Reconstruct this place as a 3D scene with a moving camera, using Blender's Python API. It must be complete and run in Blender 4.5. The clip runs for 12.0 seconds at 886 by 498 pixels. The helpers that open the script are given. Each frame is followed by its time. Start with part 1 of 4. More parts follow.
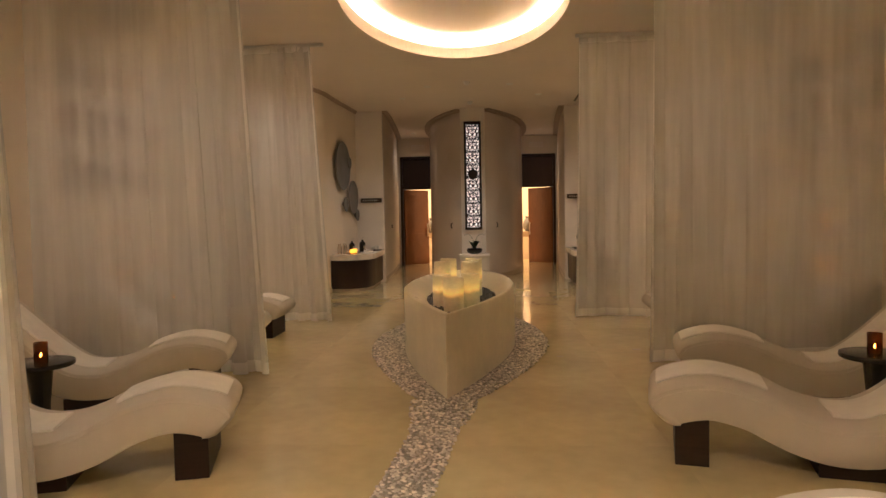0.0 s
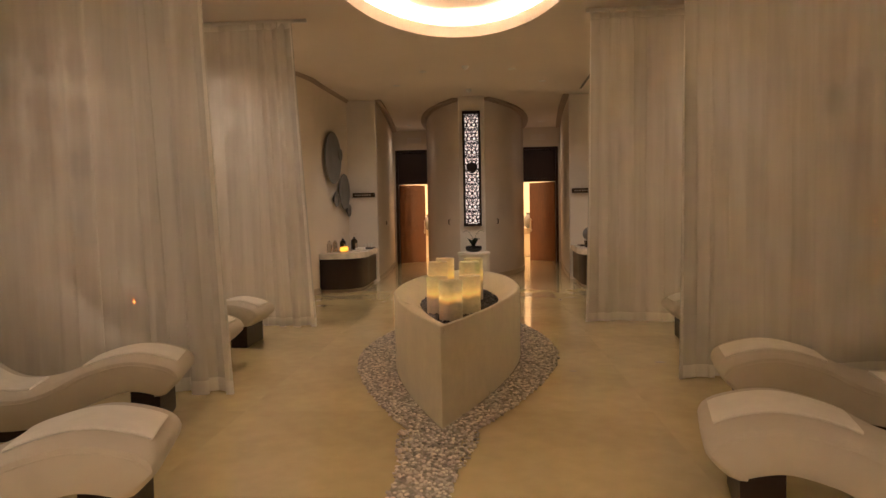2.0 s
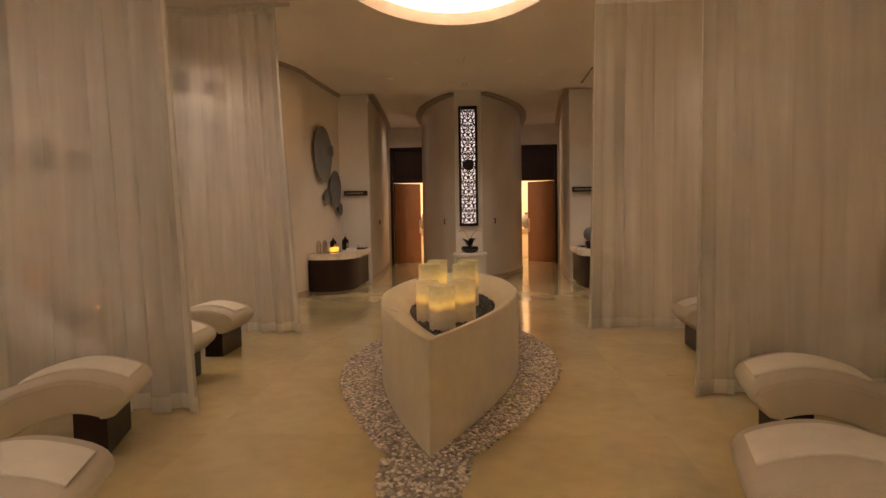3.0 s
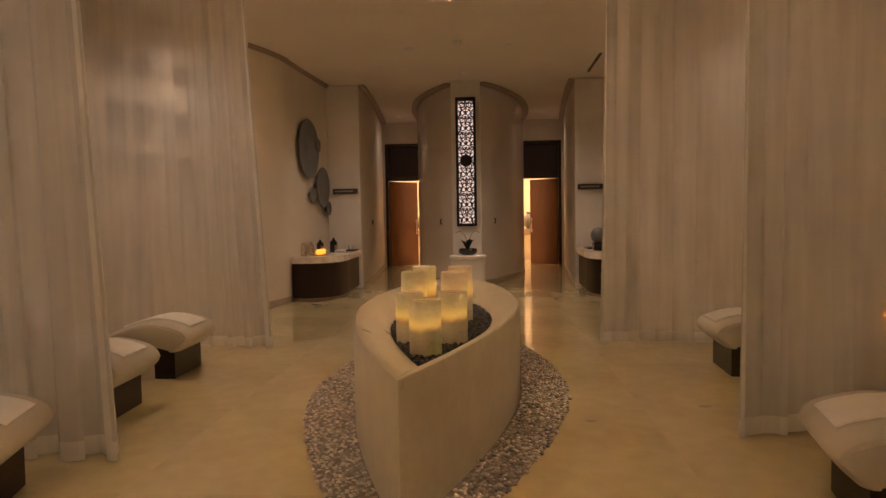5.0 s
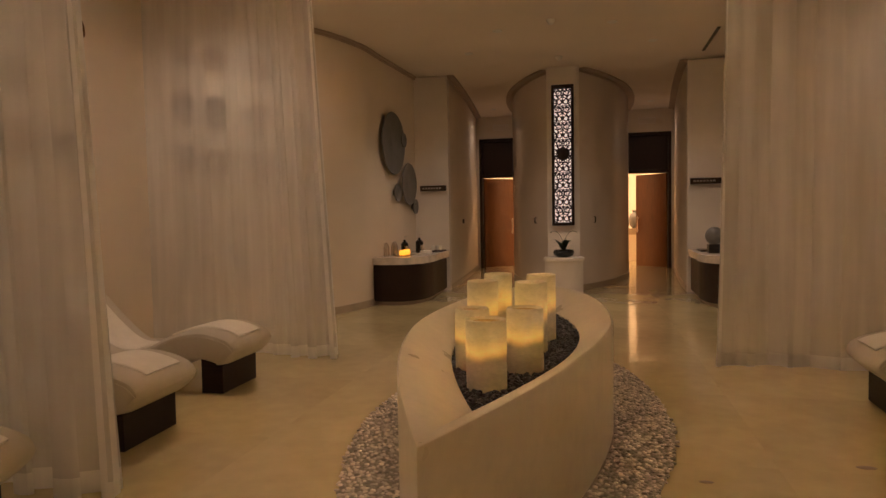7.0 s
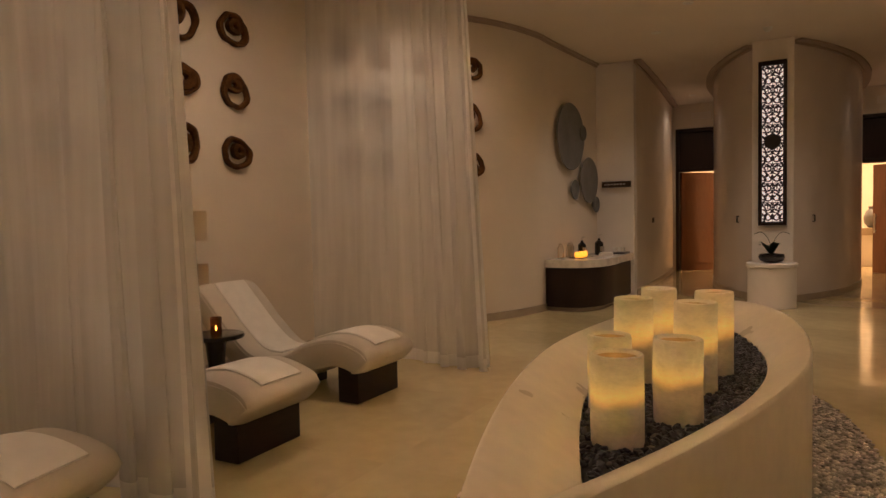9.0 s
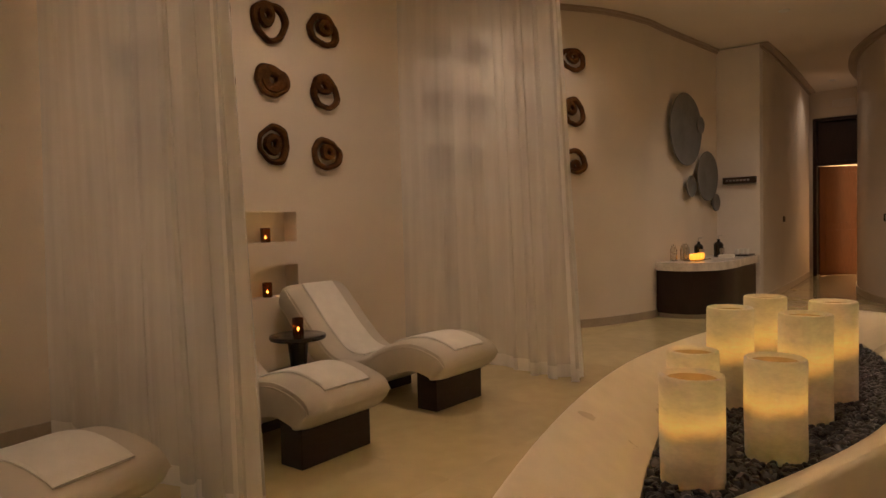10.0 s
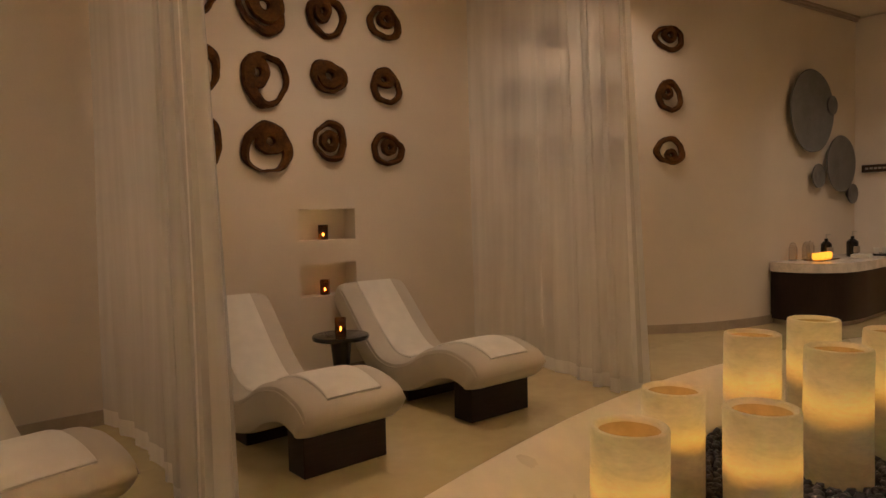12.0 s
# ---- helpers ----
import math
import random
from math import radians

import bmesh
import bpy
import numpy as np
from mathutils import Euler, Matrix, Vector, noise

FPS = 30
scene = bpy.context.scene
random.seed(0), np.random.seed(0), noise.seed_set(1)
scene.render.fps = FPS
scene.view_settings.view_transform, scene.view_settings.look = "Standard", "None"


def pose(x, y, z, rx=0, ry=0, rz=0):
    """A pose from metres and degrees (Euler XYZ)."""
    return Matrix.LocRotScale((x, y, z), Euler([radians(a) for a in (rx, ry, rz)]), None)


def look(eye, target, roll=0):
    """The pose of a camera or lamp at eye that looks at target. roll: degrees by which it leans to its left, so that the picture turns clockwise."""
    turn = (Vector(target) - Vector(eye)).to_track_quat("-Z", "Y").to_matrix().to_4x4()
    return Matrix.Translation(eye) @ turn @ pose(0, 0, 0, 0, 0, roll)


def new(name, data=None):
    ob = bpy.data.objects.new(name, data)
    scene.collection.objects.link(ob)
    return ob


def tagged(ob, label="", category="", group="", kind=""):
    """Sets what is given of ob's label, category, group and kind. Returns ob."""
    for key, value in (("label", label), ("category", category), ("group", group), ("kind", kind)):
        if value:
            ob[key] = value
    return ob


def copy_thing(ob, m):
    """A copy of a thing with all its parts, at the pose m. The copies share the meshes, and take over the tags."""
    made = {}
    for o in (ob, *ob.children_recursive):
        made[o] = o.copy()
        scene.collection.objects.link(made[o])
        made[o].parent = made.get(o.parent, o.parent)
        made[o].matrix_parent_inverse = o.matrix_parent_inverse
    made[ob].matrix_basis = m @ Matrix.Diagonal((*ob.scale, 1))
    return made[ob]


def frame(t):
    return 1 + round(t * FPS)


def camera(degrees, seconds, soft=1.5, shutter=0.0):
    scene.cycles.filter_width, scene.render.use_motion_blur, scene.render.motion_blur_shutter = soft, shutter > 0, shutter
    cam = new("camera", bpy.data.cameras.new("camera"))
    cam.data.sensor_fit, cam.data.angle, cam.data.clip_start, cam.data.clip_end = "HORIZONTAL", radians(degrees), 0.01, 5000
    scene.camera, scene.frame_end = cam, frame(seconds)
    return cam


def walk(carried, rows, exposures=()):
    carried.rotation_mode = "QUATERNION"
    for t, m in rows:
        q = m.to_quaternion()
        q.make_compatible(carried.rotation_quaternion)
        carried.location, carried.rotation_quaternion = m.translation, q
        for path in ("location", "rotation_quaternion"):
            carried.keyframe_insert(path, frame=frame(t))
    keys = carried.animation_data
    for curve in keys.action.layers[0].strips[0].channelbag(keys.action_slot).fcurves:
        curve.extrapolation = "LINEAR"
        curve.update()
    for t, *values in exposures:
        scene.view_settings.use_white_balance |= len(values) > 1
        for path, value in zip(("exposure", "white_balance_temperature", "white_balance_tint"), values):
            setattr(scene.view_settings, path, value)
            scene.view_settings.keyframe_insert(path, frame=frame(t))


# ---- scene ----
# camera
cam = camera(67.8, 12.0)
PATH = [
    (0, (0.353, -0.121, 1.363), (0.21, 1.872, 1.274), -1.1),
    (0.5, (0.344, 0.058, 1.354), (0.204, 2.051, 1.262), -1.0),
    (1, (0.308, 0.283, 1.338), (0.172, 2.277, 1.245), -1.0),
    (1.5, (0.294, 0.51, 1.332), (0.16, 2.504, 1.237), -1.0),
    (2, (0.316, 0.743, 1.332), (0.178, 2.736, 1.235), -1.1),
    (2.5, (0.33, 1.017, 1.319), (0.195, 3.01, 1.221), -1.0),
    (3, (0.328, 1.273, 1.316), (0.198, 3.267, 1.219), -0.9),
    (3.5, (0.339, 1.532, 1.307), (0.208, 3.525, 1.21), -1.0),
    (5.5, (0.396, 2.388, 1.303), (0.253, 4.381, 1.207), -0.9),
    (6, (0.42, 2.589, 1.308), (0.203, 4.575, 1.21), -0.8),
    (6.5, (0.471, 2.805, 1.313), (0.14, 4.775, 1.216), -0.9),
    (7, (0.499, 3.041, 1.293), (0.053, 4.988, 1.199), -1.0),
    (9, (0.651, 3.727, 1.314), (-0.35, 5.457, 1.223), -1.1),
    (9.5, (0.692, 3.906, 1.3), (-0.486, 5.52, 1.215), -1.3),
    (10, (0.724, 4.091, 1.295), (-0.571, 5.612, 1.216), -1.4),
    (10.5, (0.785, 4.276, 1.32), (-0.604, 5.713, 1.235), -1.4),
    (11, (0.844, 4.447, 1.315), (-0.632, 5.794, 1.232), -1.4),
    (11.5, (0.912, 4.612, 1.322), (-0.624, 5.891, 1.234), -1.3),
    (12, (0.996, 4.763, 1.344), (-0.586, 5.983, 1.243), -1.4),
]
walk(cam, [(t, look(eye, target, roll)) for t, eye, target, roll in PATH],
     [(0, 1.17, 5350, 8), (3.5, 0.99, 5600, 12), (6.5, 0.73, 5950, 16), (9.0, 0.74, 5750, 13), (10.5, 0.77, 5750, 12), (12.0, 0.75, 5850, 12)])

CEIL = 3.8

# ---- world: a closed interior, almost no light from outside ----
world = bpy.data.worlds.new("world")
world.use_nodes = True
world.node_tree.nodes["Background"].inputs[0].default_value = (1.0, 0.72, 0.45, 1)
world.node_tree.nodes["Background"].inputs[1].default_value = 0.02
scene.world = world


def area_lamp(name, m, size, size_y, watts, colour=(1.0, 0.66, 0.36)):
    data = bpy.data.lights.new(name, "AREA")
    data.shape, data.size, data.size_y, data.energy, data.color = "RECTANGLE", size, size_y, watts, colour
    ob = new(name, data)
    ob.matrix_world = m
    return ob


def spot_lamp(name, eye, target, watts, angle=80, colour=(1.0, 0.7, 0.42), blend=0.9, radius=0.05):
    data = bpy.data.lights.new(name, "SPOT")
    data.energy, data.color, data.spot_size, data.spot_blend, data.shadow_soft_size = watts, colour, radians(angle), blend, radius
    ob = new(name, data)
    ob.matrix_world = look(eye, target)
    return ob


# fill lamps without known fittings, added over bays, open floor, drum and corridor
FILL_LIGHTS = ((-2.9, 1.0, 0.24), (2.9, 1.0, 0.26), (-2.5, 4.0, 0.42), (2.85, 4.1, 0.1), (-2.7, 7.3, 0.6), (2.75, 7.3, 0.12), (-3.0, 10.1, 0.6),
              (3.0, 10.1, 0.36), (-0.5, -0.7, 3.1), (0.5, -0.7, 3.1), (0.0, -4.6, 1), (-0.75, 12.0, 0.6), (0.75, 12.0, 0.5), (-1.35, 13.1, 0.9), (1.35, 13.1, 0.75), (-1.75, 18.4, 0.3), (1.75, 18.4, 0.3))
for x, y, k in FILL_LIGHTS:
    data = bpy.data.lights.new("downlight_lamp", "SPOT")
    data.energy, data.color, data.spot_size, data.spot_blend, data.shadow_soft_size = 62 * k, (1.0, 0.74, 0.5), radians(122 if k > 0.7 or 11 < y < 14 else 150), 1.0, 0.16 if k < 0.9 else 0.3
    ob = new("downlight_lamp", data)
    ob.matrix_world = look((x, y, CEIL - 0.03), (x, y + 0.001, 0))

# ---- materials ----
def mat(name, colour, rough=0.5, metal=0.0, var=0.15, scale=3.0, fine=40.0, bump=0.1, emit=None, power=0.0,
        stretch=(1, 1, 1), coat=0.0, random_obj=0.0, transmission=0.0, spec=0.5, island=0.0):
    m = bpy.data.materials.new(name)
    m.use_nodes = True
    t = m.node_tree
    n, l = t.nodes, t.links
    b = n["Principled BSDF"]
    co = n.new("ShaderNodeTexCoord")
    mp = n.new("ShaderNodeMapping")
    mp.inputs["Scale"].default_value = stretch
    l.new(co.outputs["Object"], mp.inputs[0])
    big, small = n.new("ShaderNodeTexNoise"), n.new("ShaderNodeTexNoise")
    big.inputs["Scale"].default_value, big.inputs["Detail"].default_value = scale, 6
    small.inputs["Scale"].default_value, small.inputs["Detail"].default_value = fine, 4
    l.new(mp.outputs[0], big.inputs["Vector"]), l.new(mp.outputs[0], small.inputs["Vector"])
    mix = n.new("ShaderNodeMath")
    mix.operation = "MULTIPLY_ADD"
    l.new(small.outputs["Fac"], mix.inputs[0])
    mix.inputs[1].default_value = 0.5
    l.new(big.outputs["Fac"], mix.inputs[2])
    ramp = n.new("ShaderNodeMapRange")
    ramp.inputs[1].default_value, ramp.inputs[2].default_value = 0.45, 1.05
    ramp.inputs[3].default_value, ramp.inputs[4].default_value = 1 - var, 1 + var
    l.new(mix.outputs[0], ramp.inputs[0])
    hsv = n.new("ShaderNodeHueSaturation")
    hsv.inputs["Color"].default_value = (*colour, 1)
    value = ramp.outputs[0]
    if random_obj or island:
        if random_obj:
            src = n.new("ShaderNodeObjectInfo").outputs["Random"]
        else:
            src = n.new("ShaderNodeNewGeometry").outputs["Random Per Island"]
        amount = random_obj or island
        r = n.new("ShaderNodeMapRange")
        r.inputs[3].default_value, r.inputs[4].default_value = 1 - amount, 1 + amount
        l.new(src, r.inputs[0])
        mul = n.new("ShaderNodeMath")
        mul.operation = "MULTIPLY"
        l.new(value, mul.inputs[0]), l.new(r.outputs[0], mul.inputs[1])
        value = mul.outputs[0]
    l.new(value, hsv.inputs["Value"])
    l.new(hsv.outputs[0], b.inputs["Base Color"])
    rr = n.new("ShaderNodeMapRange")
    rr.inputs[3].default_value, rr.inputs[4].default_value = max(rough - 0.08, 0.02), min(rough + 0.08, 1)
    l.new(big.outputs["Fac"], rr.inputs[0])
    l.new(rr.outputs[0], b.inputs["Roughness"])
    b.inputs["Metallic"].default_value = metal
    b.inputs["Coat Weight"].default_value = coat
    b.inputs["Transmission Weight"].default_value = transmission
    b.inputs["Specular IOR Level"].default_value = spec
    if bump:
        bp = n.new("ShaderNodeBump")
        bp.inputs["Strength"].default_value, bp.inputs["Distance"].default_value = bump, 0.01
        l.new(mix.outputs[0], bp.inputs["Height"])
        l.new(bp.outputs[0], b.inputs["Normal"])
    if emit:
        b.inputs["Emission Color"].default_value = (*emit, 1)
        b.inputs["Emission Strength"].default_value = power
    return m


def sheer(name, colour, see=0.25, through_light=0.5):
    """Thin woven voile: part open weave, part diffuse, part light passing through."""
    m = bpy.data.materials.new(name)
    m.use_nodes = True
    n, l = m.node_tree.nodes, m.node_tree.links
    n.remove(n["Principled BSDF"])
    out = n["Material Output"]
    co = n.new("ShaderNodeTexCoord")
    mp = n.new("ShaderNodeMapping")
    mp.inputs["Scale"].default_value = (1, 1, 0.06)
    l.new(co.outputs["Object"], mp.inputs[0])
    ns = n.new("ShaderNodeTexNoise")
    ns.inputs["Scale"].default_value, ns.inputs["Detail"].default_value = 14, 3
    l.new(mp.outputs[0], ns.inputs["Vector"])
    hsv = n.new("ShaderNodeHueSaturation")
    hsv.inputs["Color"].default_value = (*colour, 1)
    r = n.new("ShaderNodeMapRange")
    r.inputs[1].default_value, r.inputs[2].default_value = 0.3, 0.7
    r.inputs[3].default_value, r.inputs[4].default_value = 0.96, 1.03
    l.new(ns.outputs["Fac"], r.inputs[0]), l.new(r.outputs[0], hsv.inputs["Value"])
    d, tr, tp = n.new("ShaderNodeBsdfDiffuse"), n.new("ShaderNodeBsdfTranslucent"), n.new("ShaderNodeBsdfTransparent")
    l.new(hsv.outputs[0], d.inputs[0]), l.new(hsv.outputs[0], tr.inputs[0])
    m1, m2 = n.new("ShaderNodeMixShader"), n.new("ShaderNodeMixShader")
    m1.inputs[0].default_value = through_light
    l.new(d.outputs[0], m1.inputs[1]), l.new(tr.outputs[0], m1.inputs[2])
    r2 = n.new("ShaderNodeMapRange")
    r2.inputs[1].default_value, r2.inputs[2].default_value = 0.3, 0.7
    r2.inputs[3].default_value, r2.inputs[4].default_value = see + 0.025, see - 0.025
    l.new(ns.outputs["Fac"], r2.inputs[0]), l.new(r2.outputs[0], m2.inputs[0])
    l.new(m1.outputs[0], m2.inputs[1]), l.new(tp.outputs[0], m2.inputs[2])
    l.new(m2.outputs[0], out.inputs[0])
    return m


def glow(name, colour, power, base=(0.8, 0.7, 0.5)):
    return mat(name, base, 0.5, emit=colour, power=power, var=0.05, bump=0.0)


M_WALL = mat("plaster_wall", (0.73, 0.645, 0.535), 0.75, var=0.05, scale=1.5, fine=90, bump=0.08)
M_CEIL = mat("painted_ceiling", (0.8, 0.71, 0.62), 0.8, var=0.04, scale=1.0, fine=60, bump=0.05)
M_DRUM = mat("polished_plaster", (0.72, 0.64, 0.58), 0.2, spec=0.4, var=0.05, scale=1.5, fine=60, bump=0.01)
M_PANEL = mat("pale_panel", (0.78, 0.72, 0.66), 0.6, var=0.05, scale=2.0, fine=60, bump=0.05)
M_FLOOR = mat("polished_limestone", (0.63, 0.52, 0.275), 0.15, var=0.14, scale=0.9, fine=7, bump=0.01, coat=0.4)
M_SLAB = mat("limestone_slab", (0.63, 0.52, 0.275), 0.15, var=0.14, scale=0.9, fine=7, bump=0.01, coat=0.4, random_obj=0.01)
M_BASE = mat("stone_skirting", (0.42, 0.34, 0.25), 0.35, var=0.15, scale=4, fine=30, bump=0.05)
M_PLANTER = mat("cream_marble", (0.88, 0.79, 0.59), 0.3, var=0.09, scale=2.2, fine=14, bump=0.012, coat=0.12)
M_PEBBLE = mat("river_pebble", (0.6, 0.53, 0.45), 0.5, var=0.2, scale=30, fine=150, bump=0.1, random_obj=0.6)
M_PEBBLES = mat("river_pebble_bed", (0.6, 0.53, 0.45), 0.5, var=0.2, scale=30, fine=150, bump=0.1, island=0.6)
M_GROUT = mat("pebble_grout", (0.36, 0.31, 0.25), 0.85, var=0.2, scale=8, fine=90, bump=0.2)
M_DARKSTONE = mat("dark_stone", (0.035, 0.03, 0.035), 0.35, var=0.3, scale=20, fine=120, bump=0.1, random_obj=0.5)
M_DARKSTONES = mat("dark_stone_bed", (0.035, 0.03, 0.035), 0.35, var=0.3, scale=20, fine=120, bump=0.1, island=0.5)
M_SOIL = mat("dark_bed", (0.015, 0.013, 0.013), 0.9, var=0.2, bump=0.1)
M_UPH = mat("cream_upholstery", (0.6, 0.54, 0.45), 0.8, var=0.05, scale=5, fine=300, bump=0.15)
M_TOWEL = mat("white_towel", (0.86, 0.82, 0.74), 0.95, var=0.05, scale=12, fine=420, bump=0.5)
M_WENGE = mat("dark_wood", (0.022, 0.0095, 0.006), 0.42, spec=0.3, var=0.35, scale=6, fine=50, bump=0.08, stretch=(12, 12, 1))
M_WENGE_H = mat("dark_wood_lying", (0.022, 0.0095, 0.006), 0.42, spec=0.3, var=0.35, scale=6, fine=50, bump=0.08, stretch=(1, 1, 12))
M_LEAF = mat("mahogany_door", (0.15, 0.052, 0.012), 0.32, var=0.25, scale=5, fine=40, bump=0.05, stretch=(14, 14, 1))
M_BLACK = mat("black_lacquer", (0.012, 0.01, 0.01), 0.22, var=0.2, bump=0.02)
M_ART = mat("burnt_wood", (0.085, 0.033, 0.006), 0.7, spec=0.15, var=0.75, scale=11, fine=70, bump=0.9)
M_PLATE = mat("grey_ceramic", (0.16, 0.155, 0.15), 0.5, var=0.2, scale=9, fine=70, bump=0.3)
M_MARBLE = mat("white_marble_top", (0.76, 0.7, 0.63), 0.2, var=0.25, scale=6, fine=40, bump=0.01)
M_METAL = mat("brushed_steel", (0.6, 0.56, 0.5), 0.3, metal=1.0, var=0.05, bump=0.02)
M_AMBER = mat("amber_glass", (0.16, 0.05, 0.01), 0.12, var=0.2, scale=20, bump=0.1, transmission=0.7)
M_WHITE = mat("white_plastic", (0.8, 0.78, 0.74), 0.4, var=0.03, bump=0.0)
M_GREEN = mat("dark_leaf", (0.03, 0.05, 0.025), 0.4, var=0.3, scale=12, bump=0.1)
M_SIGN = mat("dark_bronze_sign", (0.06, 0.04, 0.03), 0.4, metal=0.5, var=0.15, bump=0.02)
M_CURTAIN = sheer("sheer_voile", (0.88, 0.86, 0.83), 0.33, 0.38)
M_VOILE = sheer("thin_voile", (0.92, 0.89, 0.85), 0.34, 0.4)
M_HEM = sheer("voile_hem", (0.88, 0.86, 0.83), 0.08, 0.35)
M_LED = glow("led_strip", (1.0, 0.74, 0.46), 70.0)
M_FLAME = glow("flame", (1.0, 0.6, 0.18), 340.0)
M_SCREENLIGHT = glow("backlit_acrylic", (1.0, 0.72, 0.54), 0.55, (0.9, 0.8, 0.7))
M_ORANGE = glow("amber_glow", (1.0, 0.36, 0.02), 0.95, (0.8, 0.4, 0.1))
M_LAMP = glow("lamp_lens", (1.0, 0.72, 0.42), 8.0)


# weak orange emission in place of lamp light caught in the hollow
M_HOLLOW = mat("wax_hollow", (0.5, 0.38, 0.2), 0.5, var=0.2, scale=12, bump=0.1, emit=(1.0, 0.4, 0.05), power=0.055)


def wax(name, h):
    """Ivory wax; an inner lamp's glow is put in as emission banded by height."""
    m = mat(name, (0.8, 0.72, 0.56), 0.45, var=0.2, scale=7, fine=50, bump=0.12, stretch=(1, 1, 2.5))
    n, l = m.node_tree.nodes, m.node_tree.links
    b = n["Principled BSDF"]
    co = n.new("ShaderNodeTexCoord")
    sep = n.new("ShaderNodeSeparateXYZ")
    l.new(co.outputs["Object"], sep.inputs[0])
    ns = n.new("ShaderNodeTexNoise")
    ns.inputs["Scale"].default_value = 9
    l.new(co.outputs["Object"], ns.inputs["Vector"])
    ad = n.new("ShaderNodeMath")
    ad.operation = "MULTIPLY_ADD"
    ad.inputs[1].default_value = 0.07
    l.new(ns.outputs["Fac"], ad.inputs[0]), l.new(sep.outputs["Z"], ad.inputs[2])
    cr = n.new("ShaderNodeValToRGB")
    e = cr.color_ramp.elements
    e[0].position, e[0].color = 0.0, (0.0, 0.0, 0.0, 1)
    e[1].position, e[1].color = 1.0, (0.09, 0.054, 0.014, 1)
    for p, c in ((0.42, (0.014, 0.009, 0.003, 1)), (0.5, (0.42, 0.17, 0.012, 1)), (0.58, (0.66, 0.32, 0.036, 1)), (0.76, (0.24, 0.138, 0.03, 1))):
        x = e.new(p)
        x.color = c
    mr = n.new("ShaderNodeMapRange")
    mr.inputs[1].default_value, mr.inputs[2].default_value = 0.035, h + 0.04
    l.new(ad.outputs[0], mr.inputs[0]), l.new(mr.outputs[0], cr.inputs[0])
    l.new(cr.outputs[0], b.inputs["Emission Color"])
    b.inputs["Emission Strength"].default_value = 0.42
    b.inputs["Subsurface Weight"].default_value = 0.2
    b.inputs["Subsurface Radius"].default_value = (0.02, 0.012, 0.005)
    return m


# ---- mesh helpers ----
def mesh_of(bm, name, material, smooth=False):
    me = bpy.data.meshes.new(name)
    bmesh.ops.recalc_face_normals(bm, faces=bm.faces)
    bm.to_mesh(me)
    bm.free()
    if material:
        me.materials.append(material)
    if smooth:
        me.shade_smooth()
        me.set_sharp_from_angle(angle=radians(40))
    return me


def part(name, bm, material, parent=None, label="", at=(0, 0, 0), smooth=True):
    ob = new(name, mesh_of(bm, name, material, smooth))
    ob.location = at
    ob.parent = parent
    if label:
        ob["label"] = label
    return ob


def thing(name, m, label, category, group="", kind=""):
    ob = new(name)
    ob.empty_display_size = 0.1
    ob.matrix_world = m
    return tagged(ob, label, category, group, kind)


def setting(name, bm, material, label, category, smooth=False):
    return tagged(part(name, bm, material, None, "", smooth=smooth), label, category, "", "structure")


def box(bm, x0, y0, z0, x1, y1, z1, bevel=0.0, seg=2):
    made = bmesh.ops.create_cube(bm, size=1)
    vs = made["verts"]
    for v in vs:
        v.co = Vector((x0 + (v.co.x + 0.5) * (x1 - x0), y0 + (v.co.y + 0.5) * (y1 - y0), z0 + (v.co.z + 0.5) * (z1 - z0)))
    if bevel:
        es = {e for v in vs for e in v.link_edges}
        bmesh.ops.bevel(bm, geom=list(es), offset=bevel, segments=seg, affect="EDGES", profile=0.5)
    return bm


def lathe(bm, profile, seg=32, centre=(0, 0, 0), sx=1.0, sy=1.0, wob=0.0):
    """Turn (radius, z) pairs round the z axis."""
    rings = []
    for r, z in profile:
        ring = []
        for i in range(seg):
            a = 2 * math.pi * i / seg
            k = r * (1 + wob * noise.noise((math.cos(a) * 2, math.sin(a) * 2, z * 9)))
            ring.append(bm.verts.new((centre[0] + sx * k * math.cos(a), centre[1] + sy * k * math.sin(a), centre[2] + z)))
        rings.append(ring)
    for a, b in zip(rings, rings[1:]):
        for i in range(seg):
            bm.faces.new((a[i], a[(i + 1) % seg], b[(i + 1) % seg], b[i]))
    if profile[0][0] > 0:
        bm.faces.new(rings[0][::-1])
    if profile[-1][0] > 0:
        bm.faces.new(rings[-1])
    bmesh.ops.remove_doubles(bm, verts=bm.verts, dist=1e-5)
    return bm


def prism(bm, outline, z0, z1):
    lo = [bm.verts.new((x, y, z0)) for x, y in outline]
    hi = [bm.verts.new((x, y, z1)) for x, y in outline]
    k = len(outline)
    for i in range(k):
        bm.faces.new((lo[i], lo[(i + 1) % k], hi[(i + 1) % k], hi[i]))
    bm.faces.new(hi), bm.faces.new(lo[::-1])
    return bm


def ring_prism(bm, outer, inner, z0, z1):
    k = len(outer)
    v = [[bm.verts.new((x, y, z)) for x, y in line] for line in (outer, inner) for z in (z0, z1)]
    for a, b in ((v[0], v[1]), (v[1], v[3]), (v[3], v[2]), (v[2], v[0])):
        for i in range(k):
            bm.faces.new((a[i], a[(i + 1) % k], b[(i + 1) % k], b[i]))
    return bm


